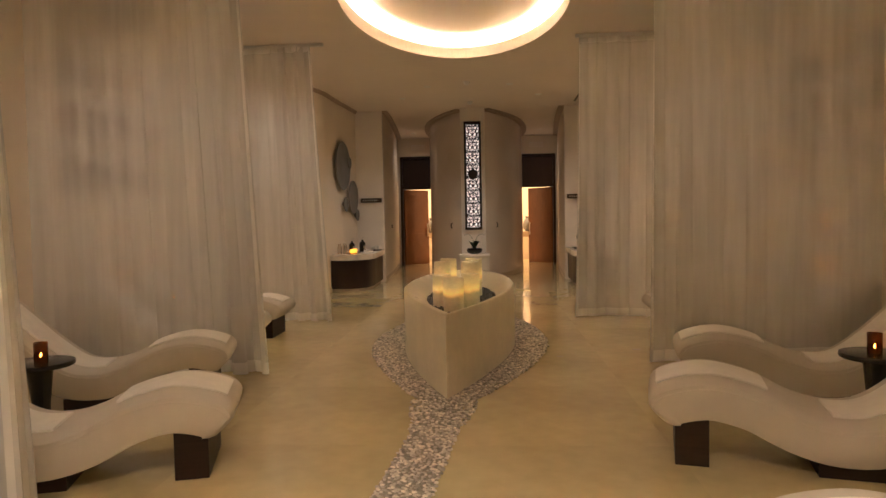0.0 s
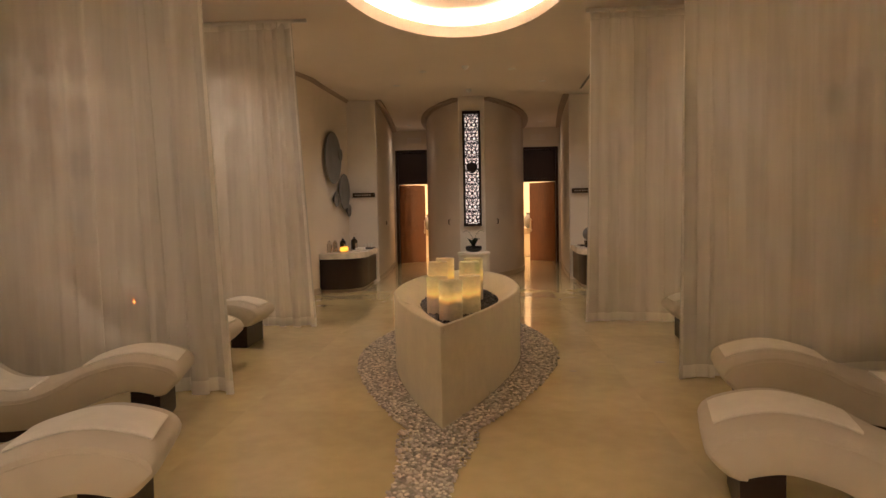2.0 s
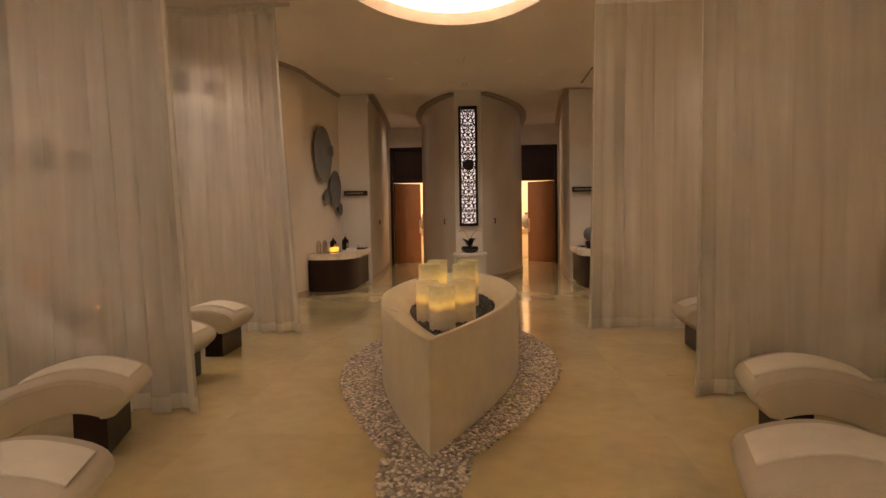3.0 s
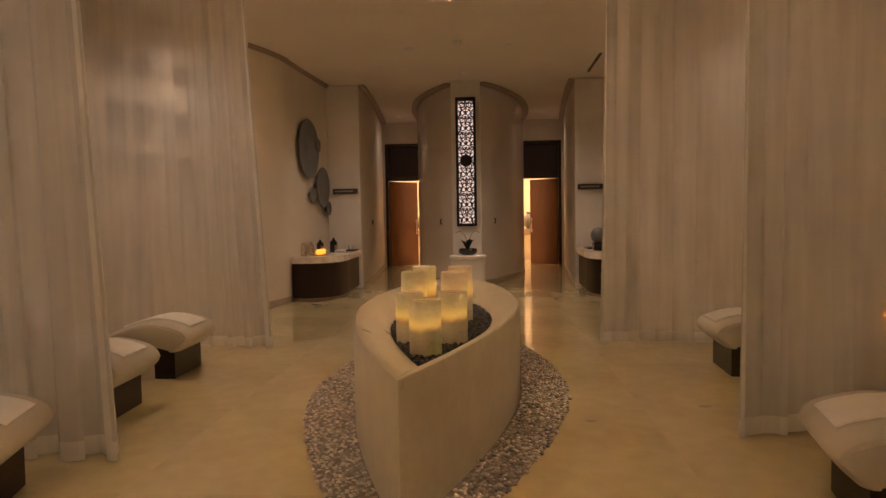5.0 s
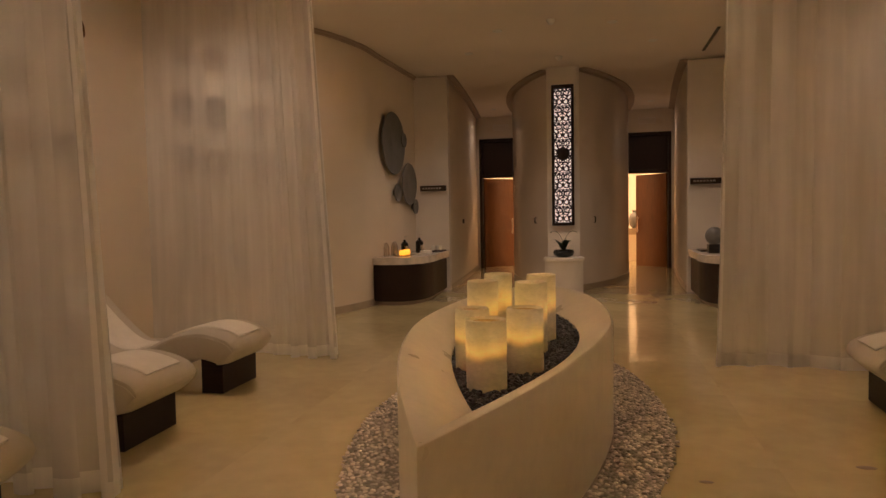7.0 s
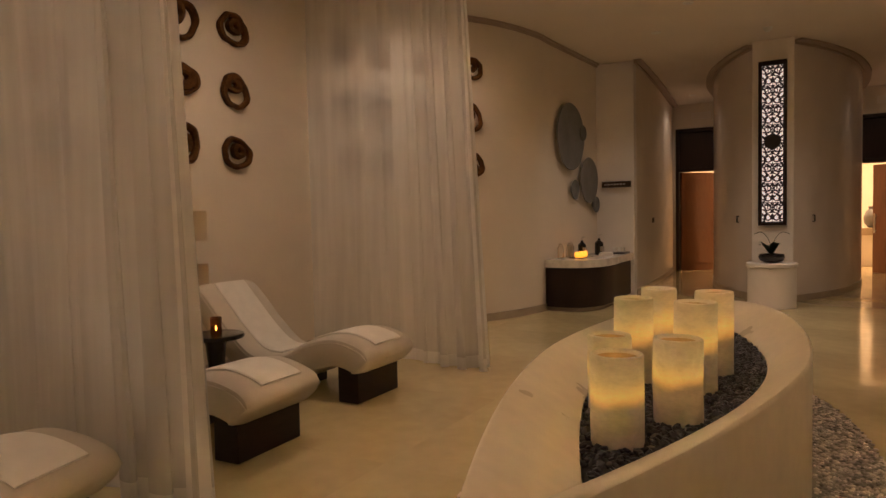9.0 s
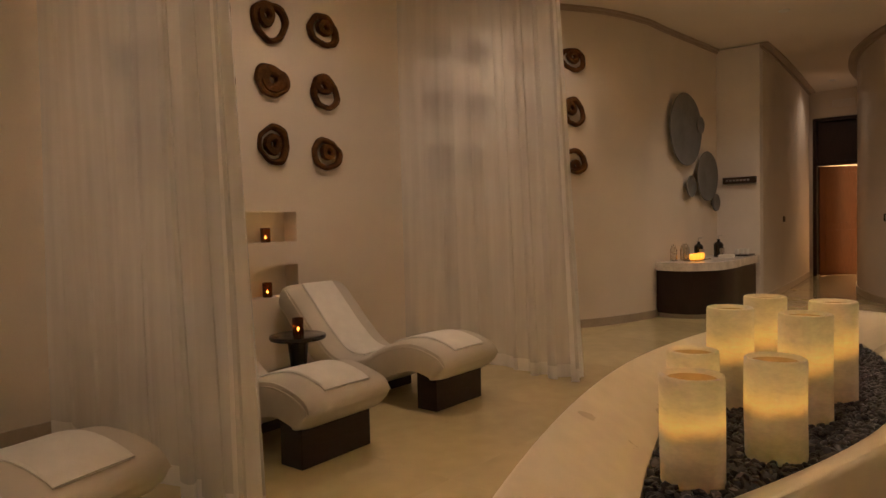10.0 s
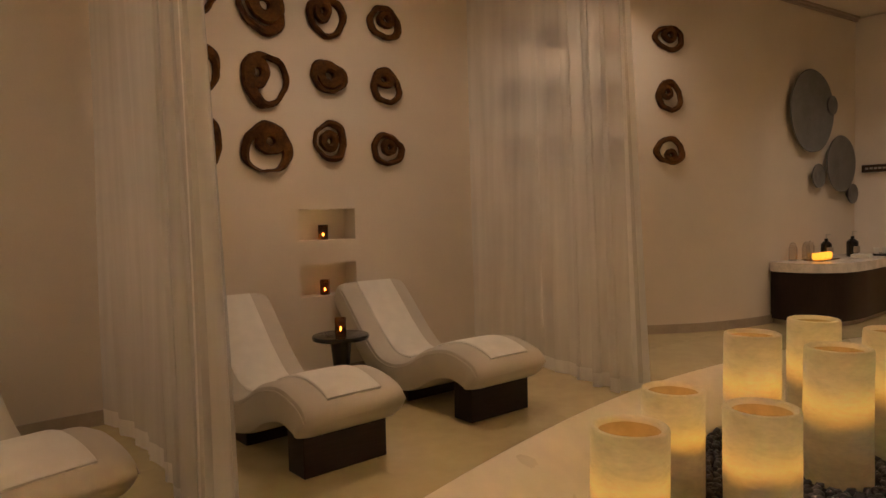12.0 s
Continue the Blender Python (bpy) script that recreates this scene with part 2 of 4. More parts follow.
def smooth_line(points, n=10):
    """Catmull-Rom through the points."""
    out = []
    p = [Vector((*q, 0.0)[:3]) for q in points]
    for i in range(len(p) - 1):
        a, b, c, d = p[max(i - 1, 0)], p[i], p[i + 1], p[min(i + 2, len(p) - 1)]
        for k in range(n):
            t = k / n
            out.append(0.5 * ((2 * b) + (c - a) * t + (2 * a - 5 * b + 4 * c - d) * t * t + (3 * b - a - 3 * c + d) * t ** 3))
    out.append(p[-1])
    return out


def offset_line(line, d):
    res = []
    for i, q in enumerate(line):
        t = (line[min(i + 1, len(line) - 1)] - line[max(i - 1, 0)]).normalized()
        res.append(q + Vector((-t.y, t.x, 0)) * d)
    return res


def wall_strip(bm, line, thick, z0, z1):
    """A wall along a line; thick > 0 grows to the left of the way along it."""
    other = offset_line(line, thick)
    outline = [(q.x, q.y) for q in line] + [(q.x, q.y) for q in reversed(other)]
    n = len(line)
    lo = [bm.verts.new((x, y, z0)) for x, y in outline]
    hi = [bm.verts.new((x, y, z1)) for x, y in outline]
    k = len(outline)
    for i in range(k):
        bm.faces.new((lo[i], lo[(i + 1) % k], hi[(i + 1) % k], hi[i]))
    for i in range(n - 1):
        j = k - 1 - i
        bm.faces.new((hi[i], hi[i + 1], hi[j - 1], hi[j]))
        bm.faces.new((lo[i + 1], lo[i], lo[j], lo[j - 1]))
    return bm


def tube(bm, line, r, seg=8):
    rings = []
    for i, q in enumerate(line):
        t = (line[min(i + 1, len(line) - 1)] - line[max(i - 1, 0)]).normalized()
        u = t.orthogonal().normalized() if i == 0 else (u - t * u.dot(t)).normalized()
        w = t.cross(u)
        rad = r[i] if isinstance(r, list) else r
        rings.append([bm.verts.new(q + (u * math.cos(a) + w * math.sin(a)) * rad) for a in [2 * math.pi * s / seg for s in range(seg)]])
    for a, b in zip(rings, rings[1:]):
        for i in range(seg):
            bm.faces.new((a[i], a[(i + 1) % seg], b[(i + 1) % seg], b[i]))
    bm.faces.new(rings[0][::-1]), bm.faces.new(rings[-1])
    return bm


# ---- the room's shell ----
bm = bmesh.new()
box(bm, -8, -7, -0.2, 8, 27, -0.006)
floor_ob = setting("floor", bm, M_FLOOR, "polished honey-coloured limestone floor", "floor")

COVE = (0.0, 7.5, 1.28, 2.35)
# an unseen second cove behind the camera, added to light the near end
COVE_ADDED = (0.0, -1.2, 1.28, 2.35)


def ellipse(c, grow=0.0, n=72):
    return [(c[0] + (c[2] + grow) * math.cos(2 * math.pi * i / n), c[1] + (c[3] + grow) * math.sin(2 * math.pi * i / n)) for i in range(n)]


def ceiling_with_holes(holes):
    bm = bmesh.new()
    rect = [bm.verts.new((x, y, CEIL)) for x, y in ((-8, -7), (8, -7), (8, 27), (-8, 27))]
    edges = [bm.edges.new((rect[i], rect[(i + 1) % 4])) for i in range(4)]
    for h in holes:
        vs = [bm.verts.new((x, y, CEIL)) for x, y in h]
        edges += [bm.edges.new((vs[i], vs[(i + 1) % len(vs)])) for i in range(len(vs))]
    bmesh.ops.triangle_fill(bm, edges=edges, use_beauty=True)
    for h in holes:
        cx, cy = sum(p[0] for p in h) / len(h), sum(p[1] for p in h) / len(h)
        bad = [f for f in bm.faces if all(any(abs(v.co.x - x) < 1e-4 and abs(v.co.y - y) < 1e-4 for x, y in h) for v in f.verts)]
        bmesh.ops.delete(bm, geom=bad, context="FACES")
    return bm


setting("ceiling", ceiling_with_holes([ellipse(COVE), ellipse(COVE_ADDED)]), M_CEIL, "plain warm white plaster ceiling with an oval recess", "ceiling")
# the real cove, then the added one with its own strip light
for c in (COVE, COVE_ADDED):
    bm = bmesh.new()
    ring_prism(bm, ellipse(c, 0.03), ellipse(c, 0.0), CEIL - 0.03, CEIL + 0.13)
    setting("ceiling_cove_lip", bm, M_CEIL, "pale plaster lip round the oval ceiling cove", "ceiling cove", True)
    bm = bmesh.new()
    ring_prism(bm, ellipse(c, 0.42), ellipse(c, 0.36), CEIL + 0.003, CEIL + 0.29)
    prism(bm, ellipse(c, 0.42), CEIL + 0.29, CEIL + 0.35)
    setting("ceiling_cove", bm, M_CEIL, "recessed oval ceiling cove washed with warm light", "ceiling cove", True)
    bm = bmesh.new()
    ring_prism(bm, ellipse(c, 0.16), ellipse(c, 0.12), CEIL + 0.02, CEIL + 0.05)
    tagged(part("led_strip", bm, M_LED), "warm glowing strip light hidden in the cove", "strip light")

# side walls: nearly straight along the bays, bulging in towards the consoles
LEFT = smooth_line([(-3.8, -6.6), (-3.8, 0.0), (-3.82, 4.0), (-3.87, 5.5), (-3.92, 6.4), (-3.945, 7.2), (-3.945, 8.0), (-3.9, 9.0), (-3.72, 9.95), (-3.38, 10.7), (-2.98, 11.4), (-2.76, 12.15), (-2.72, 12.8), (-2.6, 14.45)], 10)
RIGHT = [Vector((-q.x, q.y, 0)) for q in LEFT]


def cut_line(line, y0, y1):
    """The part of a line between two y values."""
    pts = []
    for a, b in zip(line, line[1:]):
        lo, hi = max(a.y, y0), min(b.y, y1)
        if lo < hi:
            for y in (lo, hi):
                q = a.lerp(b, (y - a.y) / (b.y - a.y))
                if not pts or (pts[-1] - q).length > 1e-6:
                    pts.append(q)
    return pts


NICHES = ((0.7, 0.97), (1.165, 1.424))
NY0, NY1 = 7.1, 7.63
for name, line, sign in (("wall_west", LEFT, 1), ("wall_east", RIGHT, -1)):
    bm = bmesh.new()
    wall_strip(bm, cut_line(line, -6.6, NY0), 0.25 * sign, 0, CEIL)
    mid = cut_line(line, NY0, NY1)
    z = 0.0
    for z0, z1 in NICHES:
        wall_strip(bm, mid, 0.25 * sign, z, z0)
        wall_strip(bm, offset_line(mid, 0.18 * sign), 0.07 * sign, z0, z1)
        z = z1
    wall_strip(bm, mid, 0.25 * sign, z, CEIL)
    wall_strip(bm, cut_line(line, NY1, 14.45), 0.25 * sign, 0, CEIL)
    setting(name, bm, M_WALL, "curving warm white plaster wall with two candle niches", "wall", True)
    bm = bmesh.new()
    wall_strip(bm, line, -0.015 * sign, 0.0, 0.1)
    setting("baseboard", bm, M_BASE, "low beige stone skirting along the wall", "baseboard", True)

bm = bmesh.new()
box(bm, -5.2, -6.9, 0, 5.2, -6.6, CEIL)
setting("wall_south", bm, M_WALL, "plain warm plaster end wall", "wall")

# flat piers beside the corridor, and the corridor's walls
for s, nm in ((-1, "west"), (1, "east")):
    bm = bmesh.new()
    line = [Vector((s * 2.7, 14.45, 0)), Vector((s * 2.0, 14.48, 0))]
    wall_strip(bm, line, 0.2 * -s, 0, CEIL - 0.02)
    setting("wall_pier_" + nm, bm, M_PANEL, "flat white painted pier with a small sign", "wall")
    bm = bmesh.new()
    line = smooth_line([(s * 2.01, 14.7), (s * 2.05, 15.6), (s * 2.16, 17.2), (s * 2.36, 19.5)], 8)
    wall_strip(bm, line, 0.2 * -s, 0, CEIL)
    setting("wall_corridor_" + nm, bm, M_WALL, "curving warm plaster corridor wall", "wall", True)
    bm = bmesh.new()
    wall_strip(bm, line, 0.012 * s, 0, 0.1)
    setting("baseboard", bm, M_BASE, "low beige stone skirting along the corridor", "baseboard", True)

# the drum: two curved walls that meet at a flat pilaster
DRUM = smooth_line([(0.26, 14.62), (0.6, 15.2), (0.98, 16.2), (1.2, 17.4), (1.26, 18.6), (1.22, 19.55)], 8)
for s, nm in ((-1, "west"), (1, "east")):
    bm = bmesh.new()
    line = [Vector((s * q.x, q.y, 0)) for q in DRUM]
    wall_strip(bm, line, 0.18 * s, 0, CEIL)
    setting("wall_drum_" + nm, bm, M_DRUM, "smooth curving plaster wall of the central drum", "wall", True)
    bm = bmesh.new()
    wall_strip(bm, line, -0.014 * s, 0, 0.1)
    setting("baseboard", bm, M_BASE, "low beige stone skirting round the drum", "baseboard", True)
bm = bmesh.new()
box(bm, -0.27, 14.42, 0, 0.27, 14.7, CEIL, 0.006)
setting("wall_pilaster", bm, M_PANEL, "flat white pilaster at the nose of the drum", "wall")

# cornice colour set darker than the walls to stand in for shade
M_CORNICE = mat("shade_toned_cornice", (0.42, 0.33, 0.27), 0.7, var=0.08, scale=3, bump=0.05)
CORRIDOR = smooth_line([(2.005, 14.5), (2.01, 14.7), (2.05, 15.6), (2.16, 17.2), (2.36, 19.5)], 8)
for line, side, reach in ((LEFT, -1, 0.055), (RIGHT, 1, 0.055), ([Vector((q.x, q.y, 0)) for q in DRUM], -1, 0.13), ([Vector((-q.x, q.y, 0)) for q in DRUM], 1, 0.13),
                          (CORRIDOR, 1, 0.12), ([Vector((-q.x, q.y, 0)) for q in CORRIDOR], -1, 0.12)):
    bm = bmesh.new()
    wall_strip(bm, line, 0.03 * side, CEIL - 0.06, CEIL - 0.03)
    wall_strip(bm, line, reach * side, CEIL - 0.03, CEIL - 0.0015)
    setting("cornice", bm, M_CORNICE, "thin cornice where wall meets ceiling, tone darkened for shade", "cornice", True)
# the end wall with two doorways, and the lit rooms behind
DY = 19.55
bm = bmesh.new()
box(bm, -5.2, DY, 0, -2.3, DY + 0.2, CEIL)
box(bm, 2.3, DY, 0, 5.2, DY + 0.2, CEIL)
box(bm, -1.2, DY, 0, 1.2, DY + 0.2, CEIL)
for s in (-1, 1):
    a, b = sorted((s * 1.2, s * 2.3))
    box(bm, a, DY, 3.25, b, DY + 0.2, CEIL)
setting("wall_north", bm, M_WALL, "plaster end wall with two tall doorways", "wall")
bm = bmesh.new()
box(bm, -5.2, 25.0, 0, 5.2, 25.2, CEIL)
box(bm, -5.4, DY, 0, -5.2, 25.2, CEIL)
box(bm, 5.2, DY, 0, 5.4, 25.2, CEIL)
box(bm, -0.1, DY + 0.2, 0, 0.1, 25.0, CEIL)
setting("wall_back_rooms", bm, M_WALL, "warmly lit walls of the rooms behind the doors", "wall")
for s, n in ((-1, 1), (1, 2)):
    ob = thing("door_%d" % n, pose(s * 1.75, DY, 0), "open mahogany door in a tall dark frame with transom panel", "door", kind="structure")
    bm = bmesh.new()
    for x0, x1 in ((-0.55, -0.48), (0.48, 0.55)):
        box(bm, x0, -0.03, 0, x1, 0.2, 3.25, 0.005)
    box(bm, -0.48, -0.03, 3.18, 0.48, 0.2, 3.25, 0.005)
    box(bm, -0.48, -0.03, 2.28, 0.48, 0.2, 2.36, 0.005)
    part("door_frame", bm, M_WENGE, ob, "dark stained timber frame", smooth=False)
    bm = bmesh.new()
    box(bm, -0.48, 0.05, 2.36, 0.48, 0.09, 3.18, 0.004)
    part("transom_panel", bm, M_WENGE, ob, "dark timber panel over the door", smooth=False)
    bm = bmesh.new()
    w = 0.9
    box(bm, 0, -0.022, 0.003, w, 0.022, 2.275, 0.004)
    for z0, z1 in ((0.15, 0.95), (1.1, 2.15)):
        box(bm, 0.12, -0.026, z0, w - 0.12, -0.02, z1, 0.003)
    leaf = part("door_leaf", bm, M_LEAF, ob, "mahogany leaf standing ajar", smooth=False)
    leaf.matrix_local = pose(s * 0.47, 0.16, 0, 0, 0, 180 - 42)
    if s < 0:
        leaf.matrix_local = pose(s * 0.47, 0.16, 0, 0, 0, 42)
    bm = bmesh.new()
    side = -1 if s < 0 else 1
    tube(bm, [Vector((w - 0.08, side * 0.07, 0.85)), Vector((w - 0.08, side * 0.07, 1.25))], 0.014)
    for z in (0.9, 1.2):
        tube(bm, [Vector((w - 0.08, 0, z)), Vector((w - 0.08, side * 0.07, z))], 0.009)
    part("door_handle", bm, M_METAL, leaf, "brushed steel bar handle")
    ob2 = thing("ceiling_lamp", pose(s * 1.6, 22.3, CEIL - 0.061), "glowing flush ceiling lamp in the back room", "ceiling lamp", "back room lamps")
    bm = bmesh.new()
    lathe(bm, [(0.3, 0.0), (0.31, 0.03), (0.3, 0.06)], 24)
    part("lens", bm, M_LAMP, ob2)
    area_lamp("back_room_light", look((s * 1.6, 22.3, CEIL - 0.1), (s * 1.6, 22.3, 0)), 1.2, 1.2, 170, (1.0, 0.6, 0.28))

# ---- curtains: sheer panels hung across the bays ----
def curtain(x0, x1, y, gather, seed, label, cloth, lean):
    """A hanging panel from the free edge x0 out to x1; deep overlapping folds near the free edge, soft ripples beyond."""
    rnd = random.Random(seed)
    ob = thing("curtain", pose(0, 0, 0), label, "curtain", "bay curtains")
    s = 1 if x1 > x0 else -1
    width = abs(x1 - x0)
    ph = [rnd.uniform(0, 6.28) for _ in range(4)]
    cols, d, a = [], 0.0, -0.5 * math.pi
    while d < width:
        near = math.exp(-(d / 0.7) ** 2) * gather
        pitch = 0.2 + 0.16 * (1 - near) + 0.06 * math.sin(3.1 * d + ph[1])
        depth = 0.013 + 0.06 * near
        depth *= 1 + 0.35 * math.sin(4.3 * d + ph[0])
        side = pitch * (0.03 + 0.3 * near) * math.sin(2 * a)
        off = depth * math.sin(a) + (0.002 + 0.004 * near) * math.sin(2.6 * a + ph[2]) + 0.03 * math.sin(1.7 * d + ph[3]) - 0.03 * near
        cols.append((d, side, off, near))
        a += 2 * math.pi / 18
        d += pitch / 18
    # a folded-back free edge, the second layer hanging a little further out
    cols = [(0.11, 0.0, 0.055, gather), (0.07, 0.0, 0.05, gather), (0.03, 0.0, 0.04, gather), (0.008, 0.0, 0.02, gather)] + cols
    zs = [CEIL - 0.05, 3.4, 3.0, 2.6, 2.2, 1.8, 1.4, 1.0, 0.65, 0.35, 0.115, 0.11, 0.01]
    split = 5
    pieces = (("cloth", zs[:11], cloth, "", cols[split:]), ("side_hem", zs[:11], M_HEM, "denser folded front edge", cols[:split + 1]),
              ("hem", zs[10:], M_HEM, "denser double hem", cols))
    for piece, rows, material, lab, used in pieces:
        bm = bmesh.new()
        grid = []
        for z in rows:
            k = (CEIL - z) / CEIL
            row = []
            for d, side, off, near in used:
                flare = 0.7 + 0.65 * k
                drop = 0.006 * (1 + math.sin(d * 5.0 + seed)) * (z < 0.2)
                drift = 0.016 * math.sin(1.4 * z + 5 * d + ph[1]) * k
                shift = lean * (1 - k) * max(1 - d / width, 0) - 0.03 * k * near
                row.append(bm.verts.new((x0 + s * (d + side * flare + shift + 0.5 * drift), y + off * flare + drift, z + drop)))
            grid.append(row)
        for a, b in zip(grid, grid[1:]):
            for i in range(len(a) - 1):
                bm.faces.new((a[i], a[i + 1], b[i + 1], b[i]))
        made = part(piece, bm, material, ob if piece == "cloth" else cloth_part, lab)
        cloth_part = made if piece == "cloth" else cloth_part
    bm = bmesh.new()
    a, b = sorted((x0 - s * 0.02, x1))
    box(bm, a, y - 0.02, CEIL - 0.045, b, y + 0.02, CEIL - 0.001, 0.004)
    part("track", bm, M_WHITE, ob, "white ceiling track", smooth=False)
    bm = bmesh.new()
    row_lo, row_hi = [], []
    for d, side, off, near in cols[4::2]:
        x = x0 + s * (d + side * 0.7 + lean * max(1 - d / width, 0))
        row_lo.append(bm.verts.new((x, y + off * 0.7 - 0.004, CEIL - 0.12)))
        row_hi.append(bm.verts.new((x, y + off * 0.7 - 0.004, CEIL - 0.05)))
    for i in range(len(row_lo) - 1):
        bm.faces.new((row_lo[i], row_lo[i + 1], row_hi[i + 1], row_hi[i]))
    part("heading_tape", bm, M_HEM, cloth_part, "gathered heading tape")
    return ob


SHEER = "floor-length cream sheer curtain hung from a ceiling track"
curtain(-1.74, -3.76, 2.62, 1.0, 1, SHEER, M_CURTAIN, 0.1)
curtain(-1.715, -3.83, 5.66, 1.0, 2, SHEER, M_CURTAIN, 0.14)
curtain(-1.9, -3.88, 8.86, 0.9, 3, SHEER, M_VOILE, 0.17)
curtain(1.9, 3.76, 2.3, 0.5, 4, SHEER, M_CURTAIN, 0.02)
curtain(1.86, 3.95, 6.12, 0.5, 5, SHEER, M_CURTAIN, 0.02)
curtain(1.55, 3.88, 8.9, 0.6, 6, SHEER, M_VOILE, 0.04)

# ---- pebble bed in the floor ----
PX, PTIP, PWIDE, PEND, PHALF = 0.01, 4.8, 7.15, 9.2, 0.6


def boat(y, grow=0.0):
    """Half width of the planter's plan."""
    if y < PWIDE:
        u = min((PWIDE - y) / (PWIDE - PTIP + grow * 1.2), 1)
        return (PHALF + grow) * (1 - u ** 1.65)
    u = min((y - PWIDE) / (PEND - PWIDE + grow), 1)
    return (PHALF + grow) * math.sqrt(max(1 - u * u, 0))


def boat_outline(grow=0.0, n=40):
    y0, y1 = PTIP - grow * 1.2, PEND + grow
    ys = [y0 + (y1 - y0) * (1 - math.cos(math.pi * i / n)) / 2 for i in range(n + 1)]
    right = [(PX + boat(y, grow), y) for y in ys]
    left = [(PX - boat(y, grow), y) for y in ys]
    return right[:-1] + [(PX, y1)] + left[1:-1][::-1]


def stem_mid(y):
    return PX - 0.02 - 0.062 * max(4.4 - y, 0) ** 1.4


def in_bed(x, y):
    if PTIP - 0.5 < y < PEND + 0.36 and abs(x - PX) < boat(y, 0.36):
        return True
    half = 0.155 + 0.09 * max(min((y - 4.0) / 0.6, 1), 0)
    return -3.0 < y < 4.8 and abs(x - stem_mid(y)) < half


bm = bmesh.new()
prism(bm, [p for p in boat_outline(0.35)], 0.001, 0.006)
setting("pebble_bed_grout", bm, M_GROUT, "grout between the floor pebbles round the planter", "floor")
bm = bmesh.new()
line = [Vector((stem_mid(y), y, 0)) for y in np.linspace(-0.6, 4.7, 40)]
outline = [(q.x + 0.15, q.y) for q in line] + [(q.x - 0.15, q.y) for q in reversed(line)]
lo = [bm.verts.new((x, y, 0.005)) for x, y in outline]
for i in range(39):
    bm.faces.new((lo[i], lo[i + 1], lo[78 - i], lo[79 - i]))
setting("pebble_path_grout", bm, M_GROUT, "grout between the pebbles of the inlaid path", "floor")

# ---- the planter ----
planter = thing("planter", pose(0, 0, 0), "boat-shaped cream marble planter filled with dark stones", "planter")
PIT_Z, RIM = 0.5, 0.65
OUT = boat_outline(0.0, 48)


def pit_point(x, y):
    """The rim's outline drawn in to the edge of the stones."""
    v = (y - PTIP) / (PEND - PTIP)
    w = 0.385 * math.sin(math.pi * min(max(v, 0.0), 1.0) ** 1.1) ** 0.85
    side = (x - PX) / max(boat(y), 1e-4)
    return (0.02 + w * max(min(side, 1), -1), 5.64 + 3.2 * v)


PIT = [pit_point(x, y) for x, y in OUT]
bm = bmesh.new()
rings = [[bm.verts.new((x, y, z)) for x, y in OUT] for z in (0.0, RIM - 0.014)]
rings.append([bm.verts.new((PX + (x - PX) * 0.985, 7 + (y - 7) * 0.997, RIM - 0.003)) for x, y in OUT])
for t, z in ((0.06, RIM), (0.3, RIM - 0.025), (0.6, RIM - 0.072), (0.9, RIM - 0.128), (1.0, PIT_Z)):
    rings.append([bm.verts.new((a + (c - a) * t, b + (d - b) * t, z)) for (a, b), (c, d) in zip(OUT, PIT)])
rings.append([bm.verts.new((x, y, PIT_Z - 0.08)) for x, y in PIT])
for a, b in zip(rings, rings[1:]):
    for i in range(len(OUT)):
        bm.faces.new((a[i], a[(i + 1) % len(OUT)], b[(i + 1) % len(OUT)], b[i]))
bm.faces.new(rings[-1])
part("body", bm, M_PLANTER, planter, "polished cream marble body with a rim dished inwards", smooth=True)
bm = bmesh.new()
prism(bm, [(0.02 + (x - 0.02) * 0.985, 7.26 + (y - 7.26) * 0.99) for x, y in PIT], PIT_Z - 0.07, PIT_Z - 0.02)
part("bed", bm, M_SOIL, planter, "dark bed under the stones", smooth=False)


def in_pit(x, y, shrink=0.02):
    inside = False
    for (xa, ya), (xb, yb) in zip(PIT, PIT[1:] + PIT[:1]):
        if (ya > y) != (yb > y) and x < (xb - xa) * (y - ya) / (yb - ya) + xa:
            inside = not inside
    return inside and all((x - a) ** 2 + (y - b) ** 2 > shrink ** 2 for a, b in PIT)


# ---- pillar candles on the stones ----
CANDLES = ((0.0, 6.1, 0.096, 0.335), (0.145, 6.47, 0.096, 0.34), (-0.14, 6.5, 0.092, 0.33), (-0.17, 7.03, 0.095, 0.425),
           (-0.13, 7.42, 0.093, 0.435), (0.13, 6.98, 0.097, 0.425), (0.16, 7.36, 0.095, 0.435))


